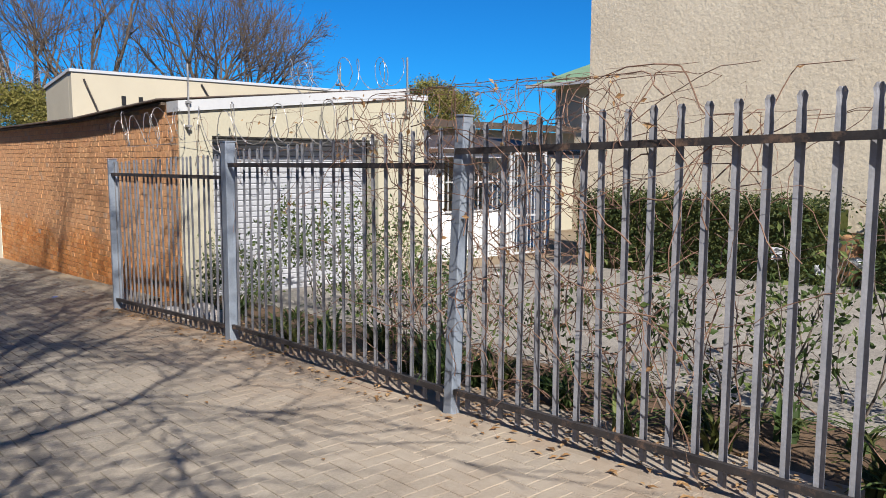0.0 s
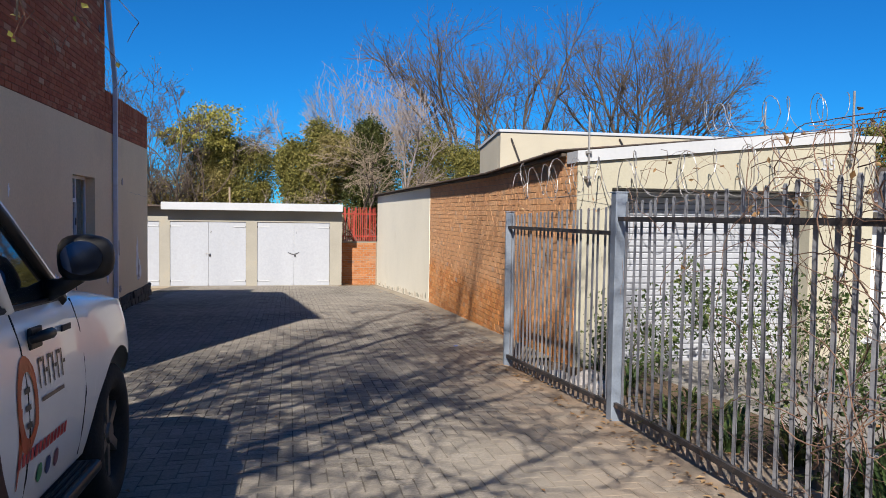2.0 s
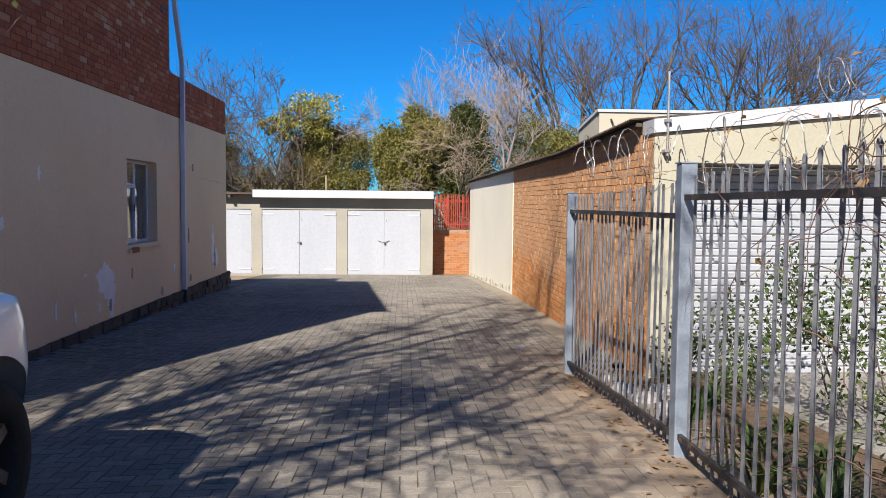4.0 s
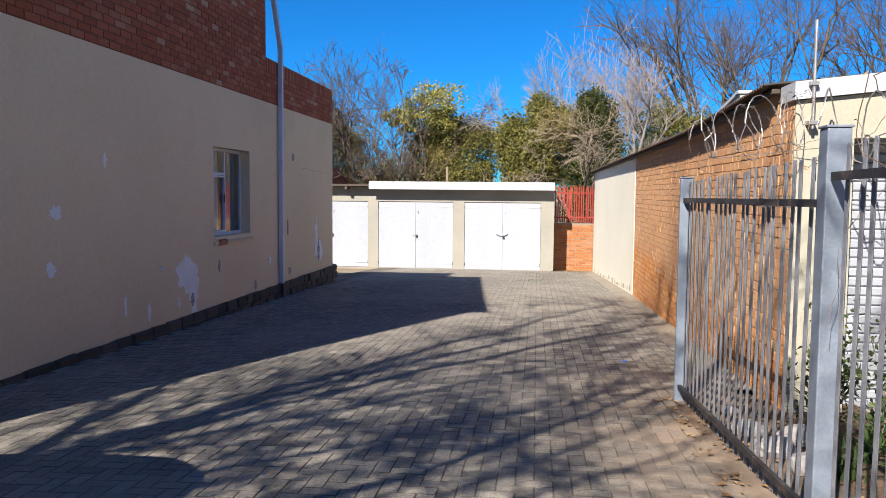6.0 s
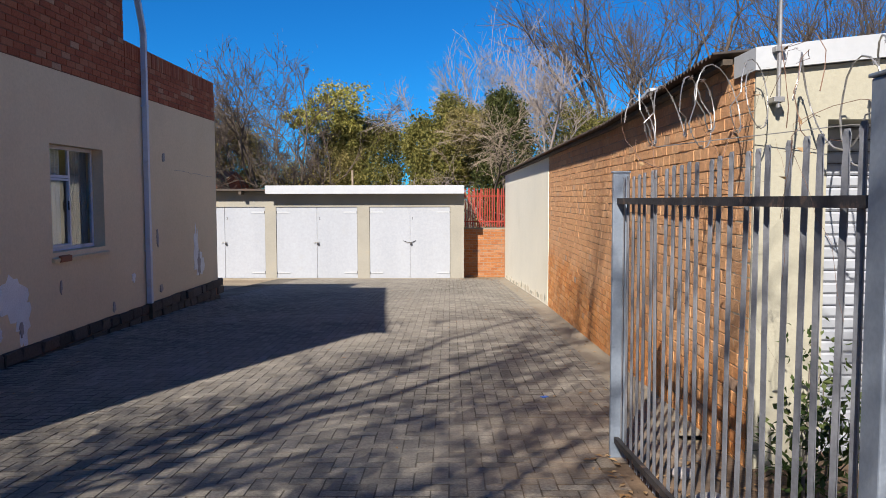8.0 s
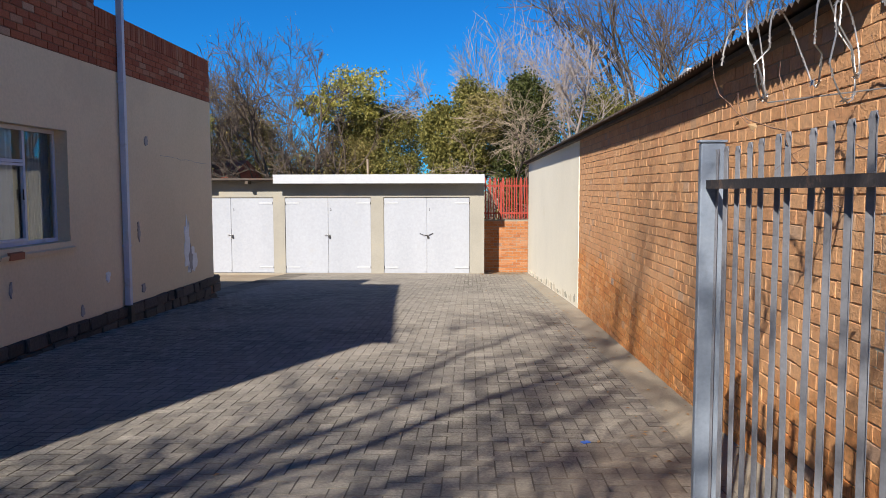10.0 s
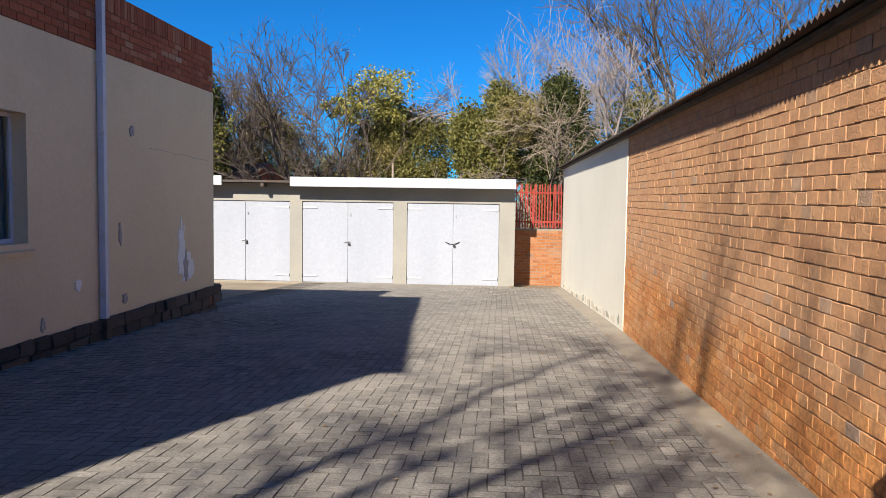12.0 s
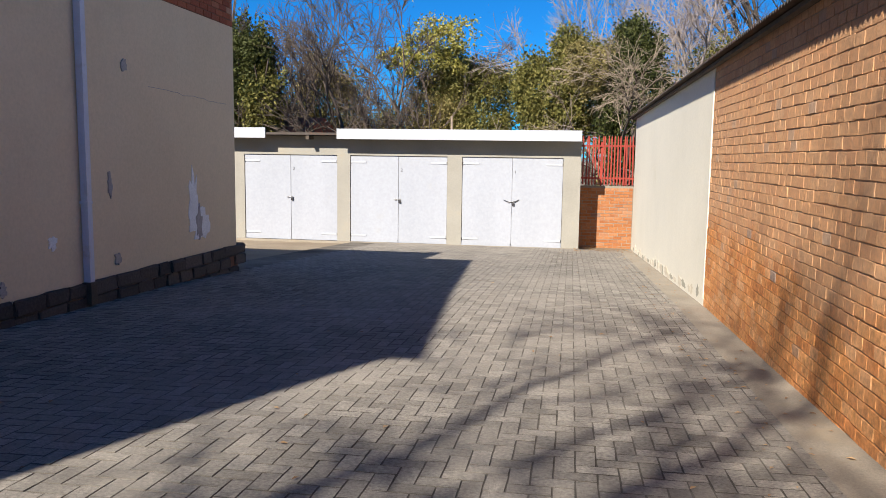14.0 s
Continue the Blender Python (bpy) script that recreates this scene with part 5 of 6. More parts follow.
# cabin: roof, pillars and dark glass
CAB = {"ab": (-0.74, 1.13), "at": (-1.72, 1.70), "bb": (-3.22, 1.13), "bt": (-3.02, 1.72)}
def cabin_point(y, z, side):
    return Vector((side * (0.845 - (z - 1.13) * 0.27), y, z))
bm = bmesh.new()
roof_rows = []
for y, z in ((-1.64, 1.765), (-1.78, 1.815), (-2.2, 1.85), (-2.7, 1.85), (-3.0, 1.81), (-3.08, 1.76)):
    w = 0.845 - (z - 1.13) * 0.27
    roof_rows.append([bm.verts.new(v) for v in ((-w - 0.005, y, 1.75), (-w + 0.05, y, z - 0.012), (-0.3, y, z + 0.012), (0.3, y, z + 0.012), (w - 0.05, y, z - 0.012), (w + 0.005, y, 1.75))])
for a, b in zip(roof_rows, roof_rows[1:]):
    for i in range(5):
        bm.faces.new((a[i], a[i + 1], b[i + 1], b[i]))
part("roof", bm, PAINT, pickup, smooth=True)
def pillar(y0, z0, y1, z1, r, mat, label):
    for s in (-1, 1):
        bm = bmesh.new()
        tube(bm, [cabin_point(y0, z0, s), cabin_point((y0 + y1) / 2 + 0.02, (z0 + z1) / 2 + 0.012, s), cabin_point(y1, z1, s)], r, 8)
        part("pillar", bm, mat, pickup, label, True)
pillar(-0.74, 1.12, -1.66, 1.76, 0.030, M["black"], "dark windscreen pillar")
pillar(-0.68, 1.135, -1.63, 1.795, 0.017, PAINT, "white outer edge of the windscreen pillar")
pillar(-1.42, 1.12, -1.60, 1.76, 0.028, PAINT, "white pillar between the doors")
pillar(-2.55, 1.12, -2.62, 1.76, 0.04, M["black"], "dark rear door pillar")
pillar(-3.18, 1.12, -3.04, 1.76, 0.05, PAINT, "white rear pillar")
def glazing(name, pts, lift=0.0):
    bm = bmesh.new()
    a = [bm.verts.new(p) for p in pts]
    nrm = (Vector(pts[1]) - Vector(pts[0])).cross(Vector(pts[2]) - Vector(pts[0])).normalized() * 0.006
    b = [bm.verts.new(Vector(p) + nrm) for p in pts]
    bm.faces.new(a)
    bm.faces.new(b[::-1])
    for i in range(len(a)):
        bm.faces.new((a[i], b[i], b[(i + 1) % len(a)], a[(i + 1) % len(a)]))
    bmesh.ops.recalc_face_normals(bm, faces=bm.faces[:])
    return part(name, bm, CAR_GLASS, pickup, "dark tinted glass")
for s in (-1, 1):
    glazing("side_window", [cabin_point(-0.78, 1.135, s), cabin_point(-1.41, 1.135, s), cabin_point(-1.58, 1.745, s), cabin_point(-1.65, 1.745, s)])
    glazing("side_window", [cabin_point(-1.43, 1.135, s), cabin_point(-2.54, 1.135, s), cabin_point(-2.60, 1.75, s), cabin_point(-1.62, 1.75, s)])
    glazing("side_window", [cabin_point(-2.56, 1.135, s), cabin_point(-3.16, 1.135, s), cabin_point(-3.04, 1.75, s), cabin_point(-2.63, 1.75, s)])
    bm = bmesh.new()
    tube(bm, [cabin_point(-0.76, 1.132, s), cabin_point(-3.2, 1.132, s)], 0.012, 6)
    part("window_trim", bm, M["black"], pickup, "black trim under the windows")
glazing("windscreen", [(-0.78, -0.72, 1.14), (0.78, -0.72, 1.14), (0.65, -1.65, 1.76), (-0.65, -1.65, 1.76)])
glazing("rear_window", [(-0.76, -3.2, 1.14), (0.76, -3.2, 1.14), (0.65, -3.05, 1.75), (-0.65, -3.05, 1.75)])

# door lines, handles, mirrors, steps
for s in (-1, 1):
    for y in (-0.62, -1.42, -2.55):
        bm = bmesh.new()
        tube(bm, [(s * (body_x(z) + 0.0005), y + 0.02 * math.sin(z * 3), z) for z in (0.43, 0.55, 0.7, 0.85, 1.0, 1.08, 1.12)], 0.004, 4)
        part("door_gap", bm, M["black"], pickup, "dark gap along the door edge")
    for y in (-1.26, -2.06):
        bm = bmesh.new()
        tube(bm, [(s * 0.905, y - 0.10, 1.02), (s * 0.935, y - 0.06, 1.03), (s * 0.937, y + 0.05, 1.03), (s * 0.905, y + 0.10, 1.02)], [0.014, 0.02, 0.022, 0.016], 8)
        handle = part("door_handle", bm, M["black"], pickup, "black door handle", True)
        part("handle_cup", box(min(s * 0.884, s * 0.902), max(s * 0.884, s * 0.902), y - 0.07, y + 0.07, 0.98, 1.06, 0.008), M["black"], handle)
    bm = box(-0.115, 0.115, -0.058, 0.058, -0.095, 0.095)
    bmesh.ops.subdivide_edges(bm, edges=bm.edges[:], cuts=4, use_grid_fill=True)
    for v in bm.verts:
        q = Vector((v.co.x / 0.115, v.co.y / 0.058, v.co.z / 0.095))
        k_ = (abs(q.x) ** 3.2 + abs(q.y) ** 3.2 + abs(q.z) ** 3.2) ** (1 / 3.2)
        v.co = v.co / max(k_, 1e-6) * max(abs(q.x), abs(q.y), abs(q.z))
    for v in bm.verts:
        v.co = Vector((s * (v.co.x + 0.0), v.co.y * (1 - 1.2 * max(0, v.co.x)), v.co.z * (1 - 0.9 * max(0, v.co.x))))
    bmesh.ops.translate(bm, verts=bm.verts[:], vec=(s * 1.005, -0.93, 1.30))
    bmesh.ops.recalc_face_normals(bm, faces=bm.faces[:])
    mirror = part("wing_mirror", bm, M["black"], pickup, "black wing mirror", True)
    bm = bmesh.new()
    tube(bm, [(s * 0.84, -0.90, 1.17), (s * 0.90, -0.92, 1.185), (s * 0.98, -0.93, 1.225)], [0.05, 0.036, 0.03], 8)
    part("mirror_arm", bm, M["black"], mirror, smooth=True)
    part("mirror_glass", prism([(s * (1.0 + 0.085 * math.cos(a)), 1.30 + 0.068 * math.sin(a)) for a in (2 * math.pi * i / 20 for i in range(20))], "y", -0.9925, -0.984), surface("mirror_face", (0.10, 0.13, 0.2), (0.12, 0.15, 0.22), 3, 0.05, metal=0.9, bump=0), mirror, "blue-tinted mirror glass")
    step = part("side_step", box(min(s * 0.80, s * 0.96), max(s * 0.80, s * 0.96), -2.55, -0.52, 0.33, 0.385, 0.018), M["black"], pickup, "black ribbed side step")
    for k_ in range(4):
        x = s * (0.83 + k_ * 0.03)
        part("rib", box(x - 0.006, x + 0.006, -2.5, -0.57, 0.386, 0.391), RUBBER, step)


def wheel(x, y, s):
    w = empty("wheel", "", "")
    w.parent = pickup
    w.location = (x, y, AXLE)
    bm = bmesh.new()
    prof = [(0.24, -0.11), (0.30, -0.128), (0.355, -0.125), (0.38, -0.10), (0.386, -0.04), (0.386, 0.04), (0.38, 0.10), (0.355, 0.125), (0.30, 0.128), (0.24, 0.11)]
    rings = [[bm.verts.new((u, r * math.cos(a), r * math.sin(a))) for r, u in prof] for a in (2 * math.pi * i / 36 for i in range(36))]
    for i in range(36):
        for j in range(len(prof)):
            bm.faces.new((rings[i][j], rings[(i + 1) % 36][j], rings[(i + 1) % 36][(j + 1) % len(prof)], rings[i][(j + 1) % len(prof)]))
    bmesh.ops.recalc_face_normals(bm, faces=bm.faces[:])
    part("tyre", bm, RUBBER, w, "black tyre", True)
    bm = bmesh.new()
    tube(bm, [(-0.10, 0, 0), (0.03 * s, 0, 0)], [0.238, 0.238], 28)
    for i in range(6):
        a = 2 * math.pi * i / 6
        m = Matrix.Rotation(a, 4, "X")
        add_box(bm, min(0.05 * s, 0.085 * s), max(0.05 * s, 0.085 * s), -0.028, 0.028, 0.03, 0.236, m)
    tube(bm, [(0.05 * s, 0, 0), (0.10 * s, 0, 0)], [0.07, 0.055], 16)
    bmesh.ops.recalc_face_normals(bm, faces=bm.faces[:])
    part("rim", bm, ALLOY, w, "dusty six-spoke alloy rim")


for y in WHEELS:
    for s in (-1, 1):
        wheel(s * 0.79, y, s)

# lettering and shapes on the door, as plain bars and rings
def decal(name, outline, mat, label, lift=0.0035):
    """A thin film laid on the curved door side; outline of (y, z), convex strips top to bottom."""
    bm = bmesh.new()
    rows = []
    dy, dz = (0, 0) if name == "swoosh" else (-0.12, 0.045)
    for (ya, za), (yb, zb) in [((a[0] + dy, a[1] + dz), (b[0] + dy, b[1] + dz)) for a, b in outline]:
        rows.append([bm.verts.new((body_x(z) + lift, y, z)) for y, z in ((ya, za), ((ya + yb) / 2, (za + zb) / 2), (yb, zb))])
    for a, b in zip(rows, rows[1:]):
        for i in (0, 1):
            bm.faces.new((a[i], a[i + 1], b[i + 1], b[i]))
    return part(name, bm, mat, pickup, label)


ORANGE = surface("orange_film", (0.42, 0.085, 0.03), (0.50, 0.11, 0.04), 3, 0.4, fine=20, bump=0)
DARKFILM = surface("dark_film", (0.03, 0.028, 0.03), (0.045, 0.04, 0.042), 3, 0.4, fine=20, bump=0)
MAROON = surface("maroon_film", (0.055, 0.024, 0.02), (0.075, 0.03, 0.024), 3, 0.4, fine=20, bump=0)
REDFILM = surface("red_film", (0.45, 0.04, 0.04), (0.5, 0.05, 0.05), 3, 0.4, fine=20, bump=0)
cy, cz = -1.30, 0.76
ring_rows = []
for i in range(25):
    a = 2 * math.pi * i / 24
    ring_rows.append(((cy + 0.075 * math.cos(a), cz + 0.115 * math.sin(a)), (cy + 0.115 * math.cos(a), cz + 0.17 * math.sin(a))))
decal("logo_ring", ring_rows, ORANGE, "dark orange ring on the door")
decal("logo_stem", [((cy - 0.10, cz), (cy - 0.065, cz)), ((cy - 0.10, cz - 0.15), (cy - 0.065, cz - 0.14)), ((cy - 0.095, cz - 0.27), (cy - 0.085, cz - 0.27))], ORANGE, "orange tail under the ring")
for k_, z in enumerate((0.80, 0.74, 0.68)):
    decal("logo_bar", [((cy - 0.03, z + 0.02), (cy + 0.03, z + 0.02)), ((cy - 0.03, z), (cy + 0.03, z))], DARKFILM, "dark bar in the ring")
for k_ in range(6):
    y = -1.15 + k_ * 0.060
    decal("name_bar", [((y, 0.90), (y + 0.014, 0.90)), ((y, 0.79), (y + 0.014, 0.79))], DARKFILM, "dark upright bar of lettering")
    decal("name_bar", [((y + 0.014, 0.90 - 0.045 * (k_ % 2)), (y + 0.045, 0.90 - 0.045 * (k_ % 2))), ((y + 0.014, 0.885 - 0.045 * (k_ % 2)), (y + 0.045, 0.885 - 0.045 * (k_ % 2)))], DARKFILM, "dark short bar of lettering")
decal("line_bar", [((-1.14, 0.755), (-0.84, 0.755)), ((-1.14, 0.74), (-0.84, 0.74))], ALLOY, "thin grey line under the lettering")
for k_ in range(13):
    y = -1.40 + k_ * 0.048
    decal("red_bar", [((y, 0.60), (y + 0.034, 0.60)), ((y, 0.555), (y + 0.034, 0.555))], REDFILM, "small red bar of lettering")
for k_, col in enumerate(((0.06, 0.25, 0.10), (0.03, 0.05, 0.16), (0.20, 0.08, 0.10))):
    film = surface("icon_film", col, col, 3, 0.4, fine=20, bump=0)
    y = -1.12 + k_ * 0.11
    decal("icon", [((y - 0.034 * math.sin(t), 0.48 + 0.036 * math.cos(t)), (y + 0.034 * math.sin(t), 0.48 + 0.036 * math.cos(t))) for t in (0.02, 0.5, 1.0, 1.57, 2.1, 2.6, 3.1)], film, "small round coloured sign")
decal("swoosh", [((-2.06 + 0.24 * t * t, 0.98 - 0.55 * t), (-1.80 + 0.34 * t * t, 0.98 - 0.55 * t)) for t in [i / 10 for i in range(11)]], MAROON, "dark brown curved band on the rear door", 0.003)
decal("swoosh", [((-2.00 + 0.24 * t * t, 0.97 - 0.53 * t), (-1.91 + 0.30 * t * t, 0.97 - 0.53 * t)) for t in [i / 10 for i in range(11)]], ORANGE, "orange curved band on the rear door", 0.005)
part("badge", box(0.896, 0.905, -0.93, -0.80, 1.005, 1.03, 0.002), M["rail"], pickup, "small chrome badge bar")

# the body stands a little taller over its wheels towards the roof
for ob in pickup.children_recursive:
    if ob.type == "MESH" and not ob.parent.name.startswith("wheel"):
        for v in ob.data.vertices:
            v.co.z += 0.07 * max(0.0, v.co.z - 0.4)


# ---- trees ----
BASE = -1.15
# bare street tree beside the pickup, whose branches shade the drive
def limb_tree(label, at, limbs, seed, bark, twig_len, every, kids, leaves):
    """A tree of named limbs, each a bent run of points with its thickness, with side twigs grown along it."""
    rng = random.Random(seed)
    thing = empty("tree", label, "tree", at=at)
    o = Vector(at)
    coarse, fine = Wood(), Wood()
    for pts, r0, r1 in limbs:
        P = [Vector(p) - o for p in pts]
        run = []
        for a, b in zip(P, P[1:]):
            steps = max(2, int((b - a).length / 0.35))
            for k_ in range(steps):
                run.append(a.lerp(b, k_ / steps) + Vector((rng.uniform(-1, 1), rng.uniform(-1, 1), rng.uniform(-1, 1))) * 0.05)
        run.append(P[-1])
        coarse.limb(run, r0, r1, 8)
        d_run = every
        for i, (a, b) in enumerate(zip(run, run[1:])):
            d_run -= (b - a).length
            high = a.z + o.z
            if d_run > 0 or r0 > 0.15 or (high < 4.2 and a.y > 3.0):
                continue
            d_run = every * rng.uniform(0.6, 1.4) * (0.48 if high < 6.0 else 1.8)
            axis = (b - a).normalized()
            out = axis.cross(Vector((rng.uniform(-1, 1), rng.uniform(-1, 1), rng.uniform(-1, 1)))).normalized()
            grow(coarse, fine, rng, a, (axis * 0.5 + out).normalized(), twig_len * rng.uniform(0.6, 1.3), max(0.014, (r0 + (r1 - r0) * i / len(run)) * 0.42), 2, 5, 0.02, 0.24, kids, 3, 0.008, 0.70)
    link_mesh("trunk", coarse.v, coarse.f, bark, thing, True)
    tagged(link_mesh("twig_crown", fine.v, fine.f, bark, thing, True), kind="stuff")
    ob = leaves_mesh("dry_foliage", [tuple(t) for t in fine.tips], leaves, (0.05, 0.05, 0.05), 0.05, M["leaf_dry"], thing, seed)
    ob["kind"] = "stuff"
    return thing


FORK, CROWN = (-3.7, 0.1, 3.0), (-3.6, 0.5, 5.4)
limb_tree("bare street tree with a few dry leaves, over the drive", (-3.7, -0.2, 0.15), (
    ([(-3.7, -0.2, 0.1), (-3.75, -0.1, 1.5), FORK], 0.22, 0.17),
    ([FORK, (-3.72, 0.3, 4.2), CROWN], 0.16, 0.12),
    ([CROWN, (-3.0, 1.1, 6.2), (-2.3, 1.9, 7.0), (-1.5, 2.6, 7.9), (-0.6, 3.2, 9.0), (-0.1, 3.6, 10.0)], 0.085, 0.02),
    ([FORK, (-2.4, 0.9, 3.9), (-1.1, 1.55, 4.5), (-0.4, 2.2, 5.0), (0.4, 3.2, 5.4)], 0.09, 0.02),
    ([CROWN, (-3.3, 1.2, 7.4), (-2.9, 1.8, 9.0), (-2.05, 3.7, 9.4), (-1.5, 4.8, 9.6)], 0.08, 0.02),
    ([CROWN, (-2.8, 1.7, 7.0), (-1.95, 2.6, 8.5), (-1.1, 3.6, 8.8), (-0.3, 4.4, 9.2)], 0.065, 0.018),
    ([FORK, (-3.2, 1.2, 4.3), (-2.6, 2.9, 4.6), (-1.6, 4.4, 3.9), (-1.0, 5.3, 3.0)], 0.045, 0.010),
    ([FORK, (-2.4, -0.2, 3.8), (-0.8, -0.5, 4.6), (0.4, -0.1, 5.3)], 0.065, 0.015),
    ([FORK, (-2.7, -0.5, 4.4), (-1.5, -0.3, 5.6), (-0.4, 0.7, 6.6), (0.5, 1.6, 7.4)], 0.055, 0.012),
    ([FORK, (-2.2, 0.4, 4.0), (-0.9, 0.6, 4.8), (0.2, 1.2, 5.6), (1.0, 2.0, 5.9)], 0.05, 0.012),
    ([FORK, (-2.0, 1.6, 4.6), (-0.6, 2.4, 5.4), (0.4, 2.8, 5.9)], 0.05, 0.012),
    ([CROWN, (-2.9, 0.3, 6.6), (-2.0, 0.7, 7.9), (-1.0, 1.5, 8.8)], 0.055, 0.014),
    ([CROWN, (-4.5, 1.4, 6.9), (-5.2, 2.4, 8.0)], 0.08, 0.02)), 11, M["bark"], 1.3, 0.28, (3, 3, 4, 4, 3), 4500)
rng = random.Random(19)
low = empty("branch", "low drooping thorny twigs with a last few leaves", "branch", at=(-1.0, 5.3, 3.0))
bm = bmesh.new()
ends = []
for tip, n_ in (((-0.05, 5.5, 2.58), 7), ((-0.55, 5.8, 2.47), 8), ((-0.2, 5.9, 2.42), 7), ((-0.85, 5.6, 2.5), 6), ((-1.1, 5.9, 2.55), 6), ((-0.75, 6.1, 2.75), 6), ((-0.6, 5.4, 2.75), 6)):
    goal, p = Vector(tip) - Vector((-1.0, 5.3, 3.0)), Vector()
    run = [p]
    for k_ in range(1, n_ + 1):
        f = k_ / n_
        p = goal * f + Vector((rng.uniform(-1, 1), rng.uniform(-1, 1), rng.uniform(-1, 1))) * 0.03 + Vector((0, 0, 0.10 * math.sin(f * 3.1)))
        run.append(p)
        if k_ > 1:
            side = Vector((rng.uniform(-1, 1), rng.uniform(-1, 1), rng.uniform(-1.2, 0.5))).normalized() * rng.uniform(0.05, 0.22)
            tube(bm, [p, p + side * 0.5 + Vector((0, 0, 0.01)), p + side], [0.003, 0.0025, 0.0015], 4)
            ends.append(tuple(p + side))
    tube(bm, run, [0.006 - 0.0045 * k_ / n_ for k_ in range(n_ + 1)], 5)
tagged(part("twig_spray", bm, M["vine"], low), kind="stuff")
ob = leaves_mesh("dry_foliage", ends, 16, (0.01, 0.01, 0.02), 0.055, M["leaf_yellow"], low, 20, 0.8)
ob["kind"] = "stuff"

t, tips, mids = tree("large bare brown tree behind the garages", (-5.2, 40.5, BASE), 6, 4.6, 0.14, 5, (5, 5, 4, 4, 3), 12, M["bark_dark"], M["bark_dark"], lift=0.02, lean=0.7, wander=0.17, min_r=0.013, shrink=0.70, aim=(-0.22, 0, 0), hull=(-1.5, 0, 5.8, 3.1, 2.4, 3.6))
ob = leaves_mesh("brushwood", tips, 3500, (0.2, 0.2, 0.2), 0.30, M["brush"], t, 301, 0.03, -0.5)
ob["kind"] = "stuff"
leaves_mesh("foliage", tips[::9], 900, (0.15, 0.15, 0.15), 0.08, M["leaf_olive"], t, 6)
t, tips, mids = tree("half-bare tree with yellow-green leaves", (-3.9, 41.5, BASE), 3, 3.1, 0.13, 5, (4, 4, 3, 3, 2), 13, M["bark_dark"], M["brush"], lift=0.06, lean=0.3, min_r=0.008, shrink=0.68, hull=(0.6, 0, 5.6, 2.4, 1.6, 2.7))
crown(t, (0.9, 0, 6.9), (1.5, 1.2, 1.25), 60, 2300, 0.12, M["leaf_yellow"], 14, 0.2, "yellow-green leaves")
crown(t, (-0.7, -0.2, 6.3), (0.95, 0.8, 0.7), 34, 1300, 0.12, M["leaf_yellow"], 114, 0.2, "yellow-green leaves")
crown(t, (1.5, 0.1, 6.1), (1.0, 0.8, 0.9), 36, 1100, 0.12, M["leaf_pine"], 115, 0.2)
t, _, _ = tree("broad olive-green pine behind the garages", (-1.6, 43.0, BASE), 3, 2.0, 0.13, 3, (4, 3, 2), 15, M["bark_dark"], lean=0.3, min_r=0.012)
crown(t, (-1.7, -0.4, 3.7), (1.5, 1.5, 2.1), 212, 14000, 0.10, M["leaf_olive"], 16, 0.5)
crown(t, (-0.2, -0.2, 4.3), (1.9, 1.5, 2.2), 320, 24000, 0.10, M["leaf_pine"], 17, 0.55)
t, _, _ = tree("rounded dull brown tree behind the bare tree", (-8.3, 43.5, BASE), 3, 2.0, 0.13, 3, (4, 3, 2), 18, M["bark_dark"], lean=0.3, min_r=0.012)
crown(t, (-0.3, 0, 4.4), (1.7, 1.4, 2.3), 300, 17000, 0.10, M["leaf_olive"], 19, 0.4)
crown(t, (-2.6, 0.3, 3.2), (1.6, 1.3, 1.9), 180, 12000, 0.10, M["leaf_pine"], 118, 0.4)
crown(t, (2.4, 0.4, 2.7), (2.2, 1.4, 1.6), 200, 12000, 0.10, M["leaf_olive"], 119, 0.2)
t, _, _ = tree("dark green conifer beside the building", (-9.6, 37.0, BASE), 1, 4.2, 0.16, 2, (6, 3), 20, M["bark_dark"], lift=0.1, lean=0.1)
crown(t, (0, 0, 5.0), (0.9, 0.9, 2.2), 190, 14000, 0.11, M["leaf_dark"], 21, 0.4)
crown(t, (0.5, 0, 4.0), (0.9, 0.9, 2.0), 120, 8000, 0.11, M["leaf_pine"], 121, 0.4)
t, _, _ = tree("dense green pine behind the garages", (2.0, 39.0, BASE), 1, 3.2, 0.16, 3, (5, 4, 2), 22, M["bark_dark"], lift=0.08, lean=0.2)
crown(t, (-0.6, 0, 4.2), (1.25, 1.2, 1.9), 260, 20000, 0.11, M["leaf_pine"], 23, 0.55)
crown(t, (0.8, 0.2, 5.0), (1.5, 1.2, 1.9), 260, 18000, 0.11, M["leaf_pine"], 123, 0.5)
t, tips, _ = tree("ivy-grown dead tree with pale drooping twigs", (4.4, 36.0, BASE), 4, 3.3, 0.10, 5, (4, 5, 4, 4, 3), 24, M["bark_dark"], M["twig"], lift=-0.06, lean=0.2, wander=0.26, min_r=0.007, shrink=0.68, aim=(-0.10, -0.16, 0), hull=(-0.8, -1.0, 4.7, 1.8, 1.3, 1.7))
ob = leaves_mesh("brushwood", tips, 1500, (0.12, 0.12, 0.12), 0.26, M["twig"], t, 305, 0.03, 0.7)
ob["kind"] = "stuff"
crown(t, (-0.1, 0.3, 3.9), (1.2, 0.9, 2.4), 195, 15300, 0.10, M["leaf_dark"], 25, 0.4, "dark glossy ivy", 0.2)
crown(t, (0.0, 0.4, 6.0), (0.7, 0.6, 1.0), 70, 4200, 0.10, M["leaf_dark"], 125, 0.3, "dark glossy ivy", 0.2)
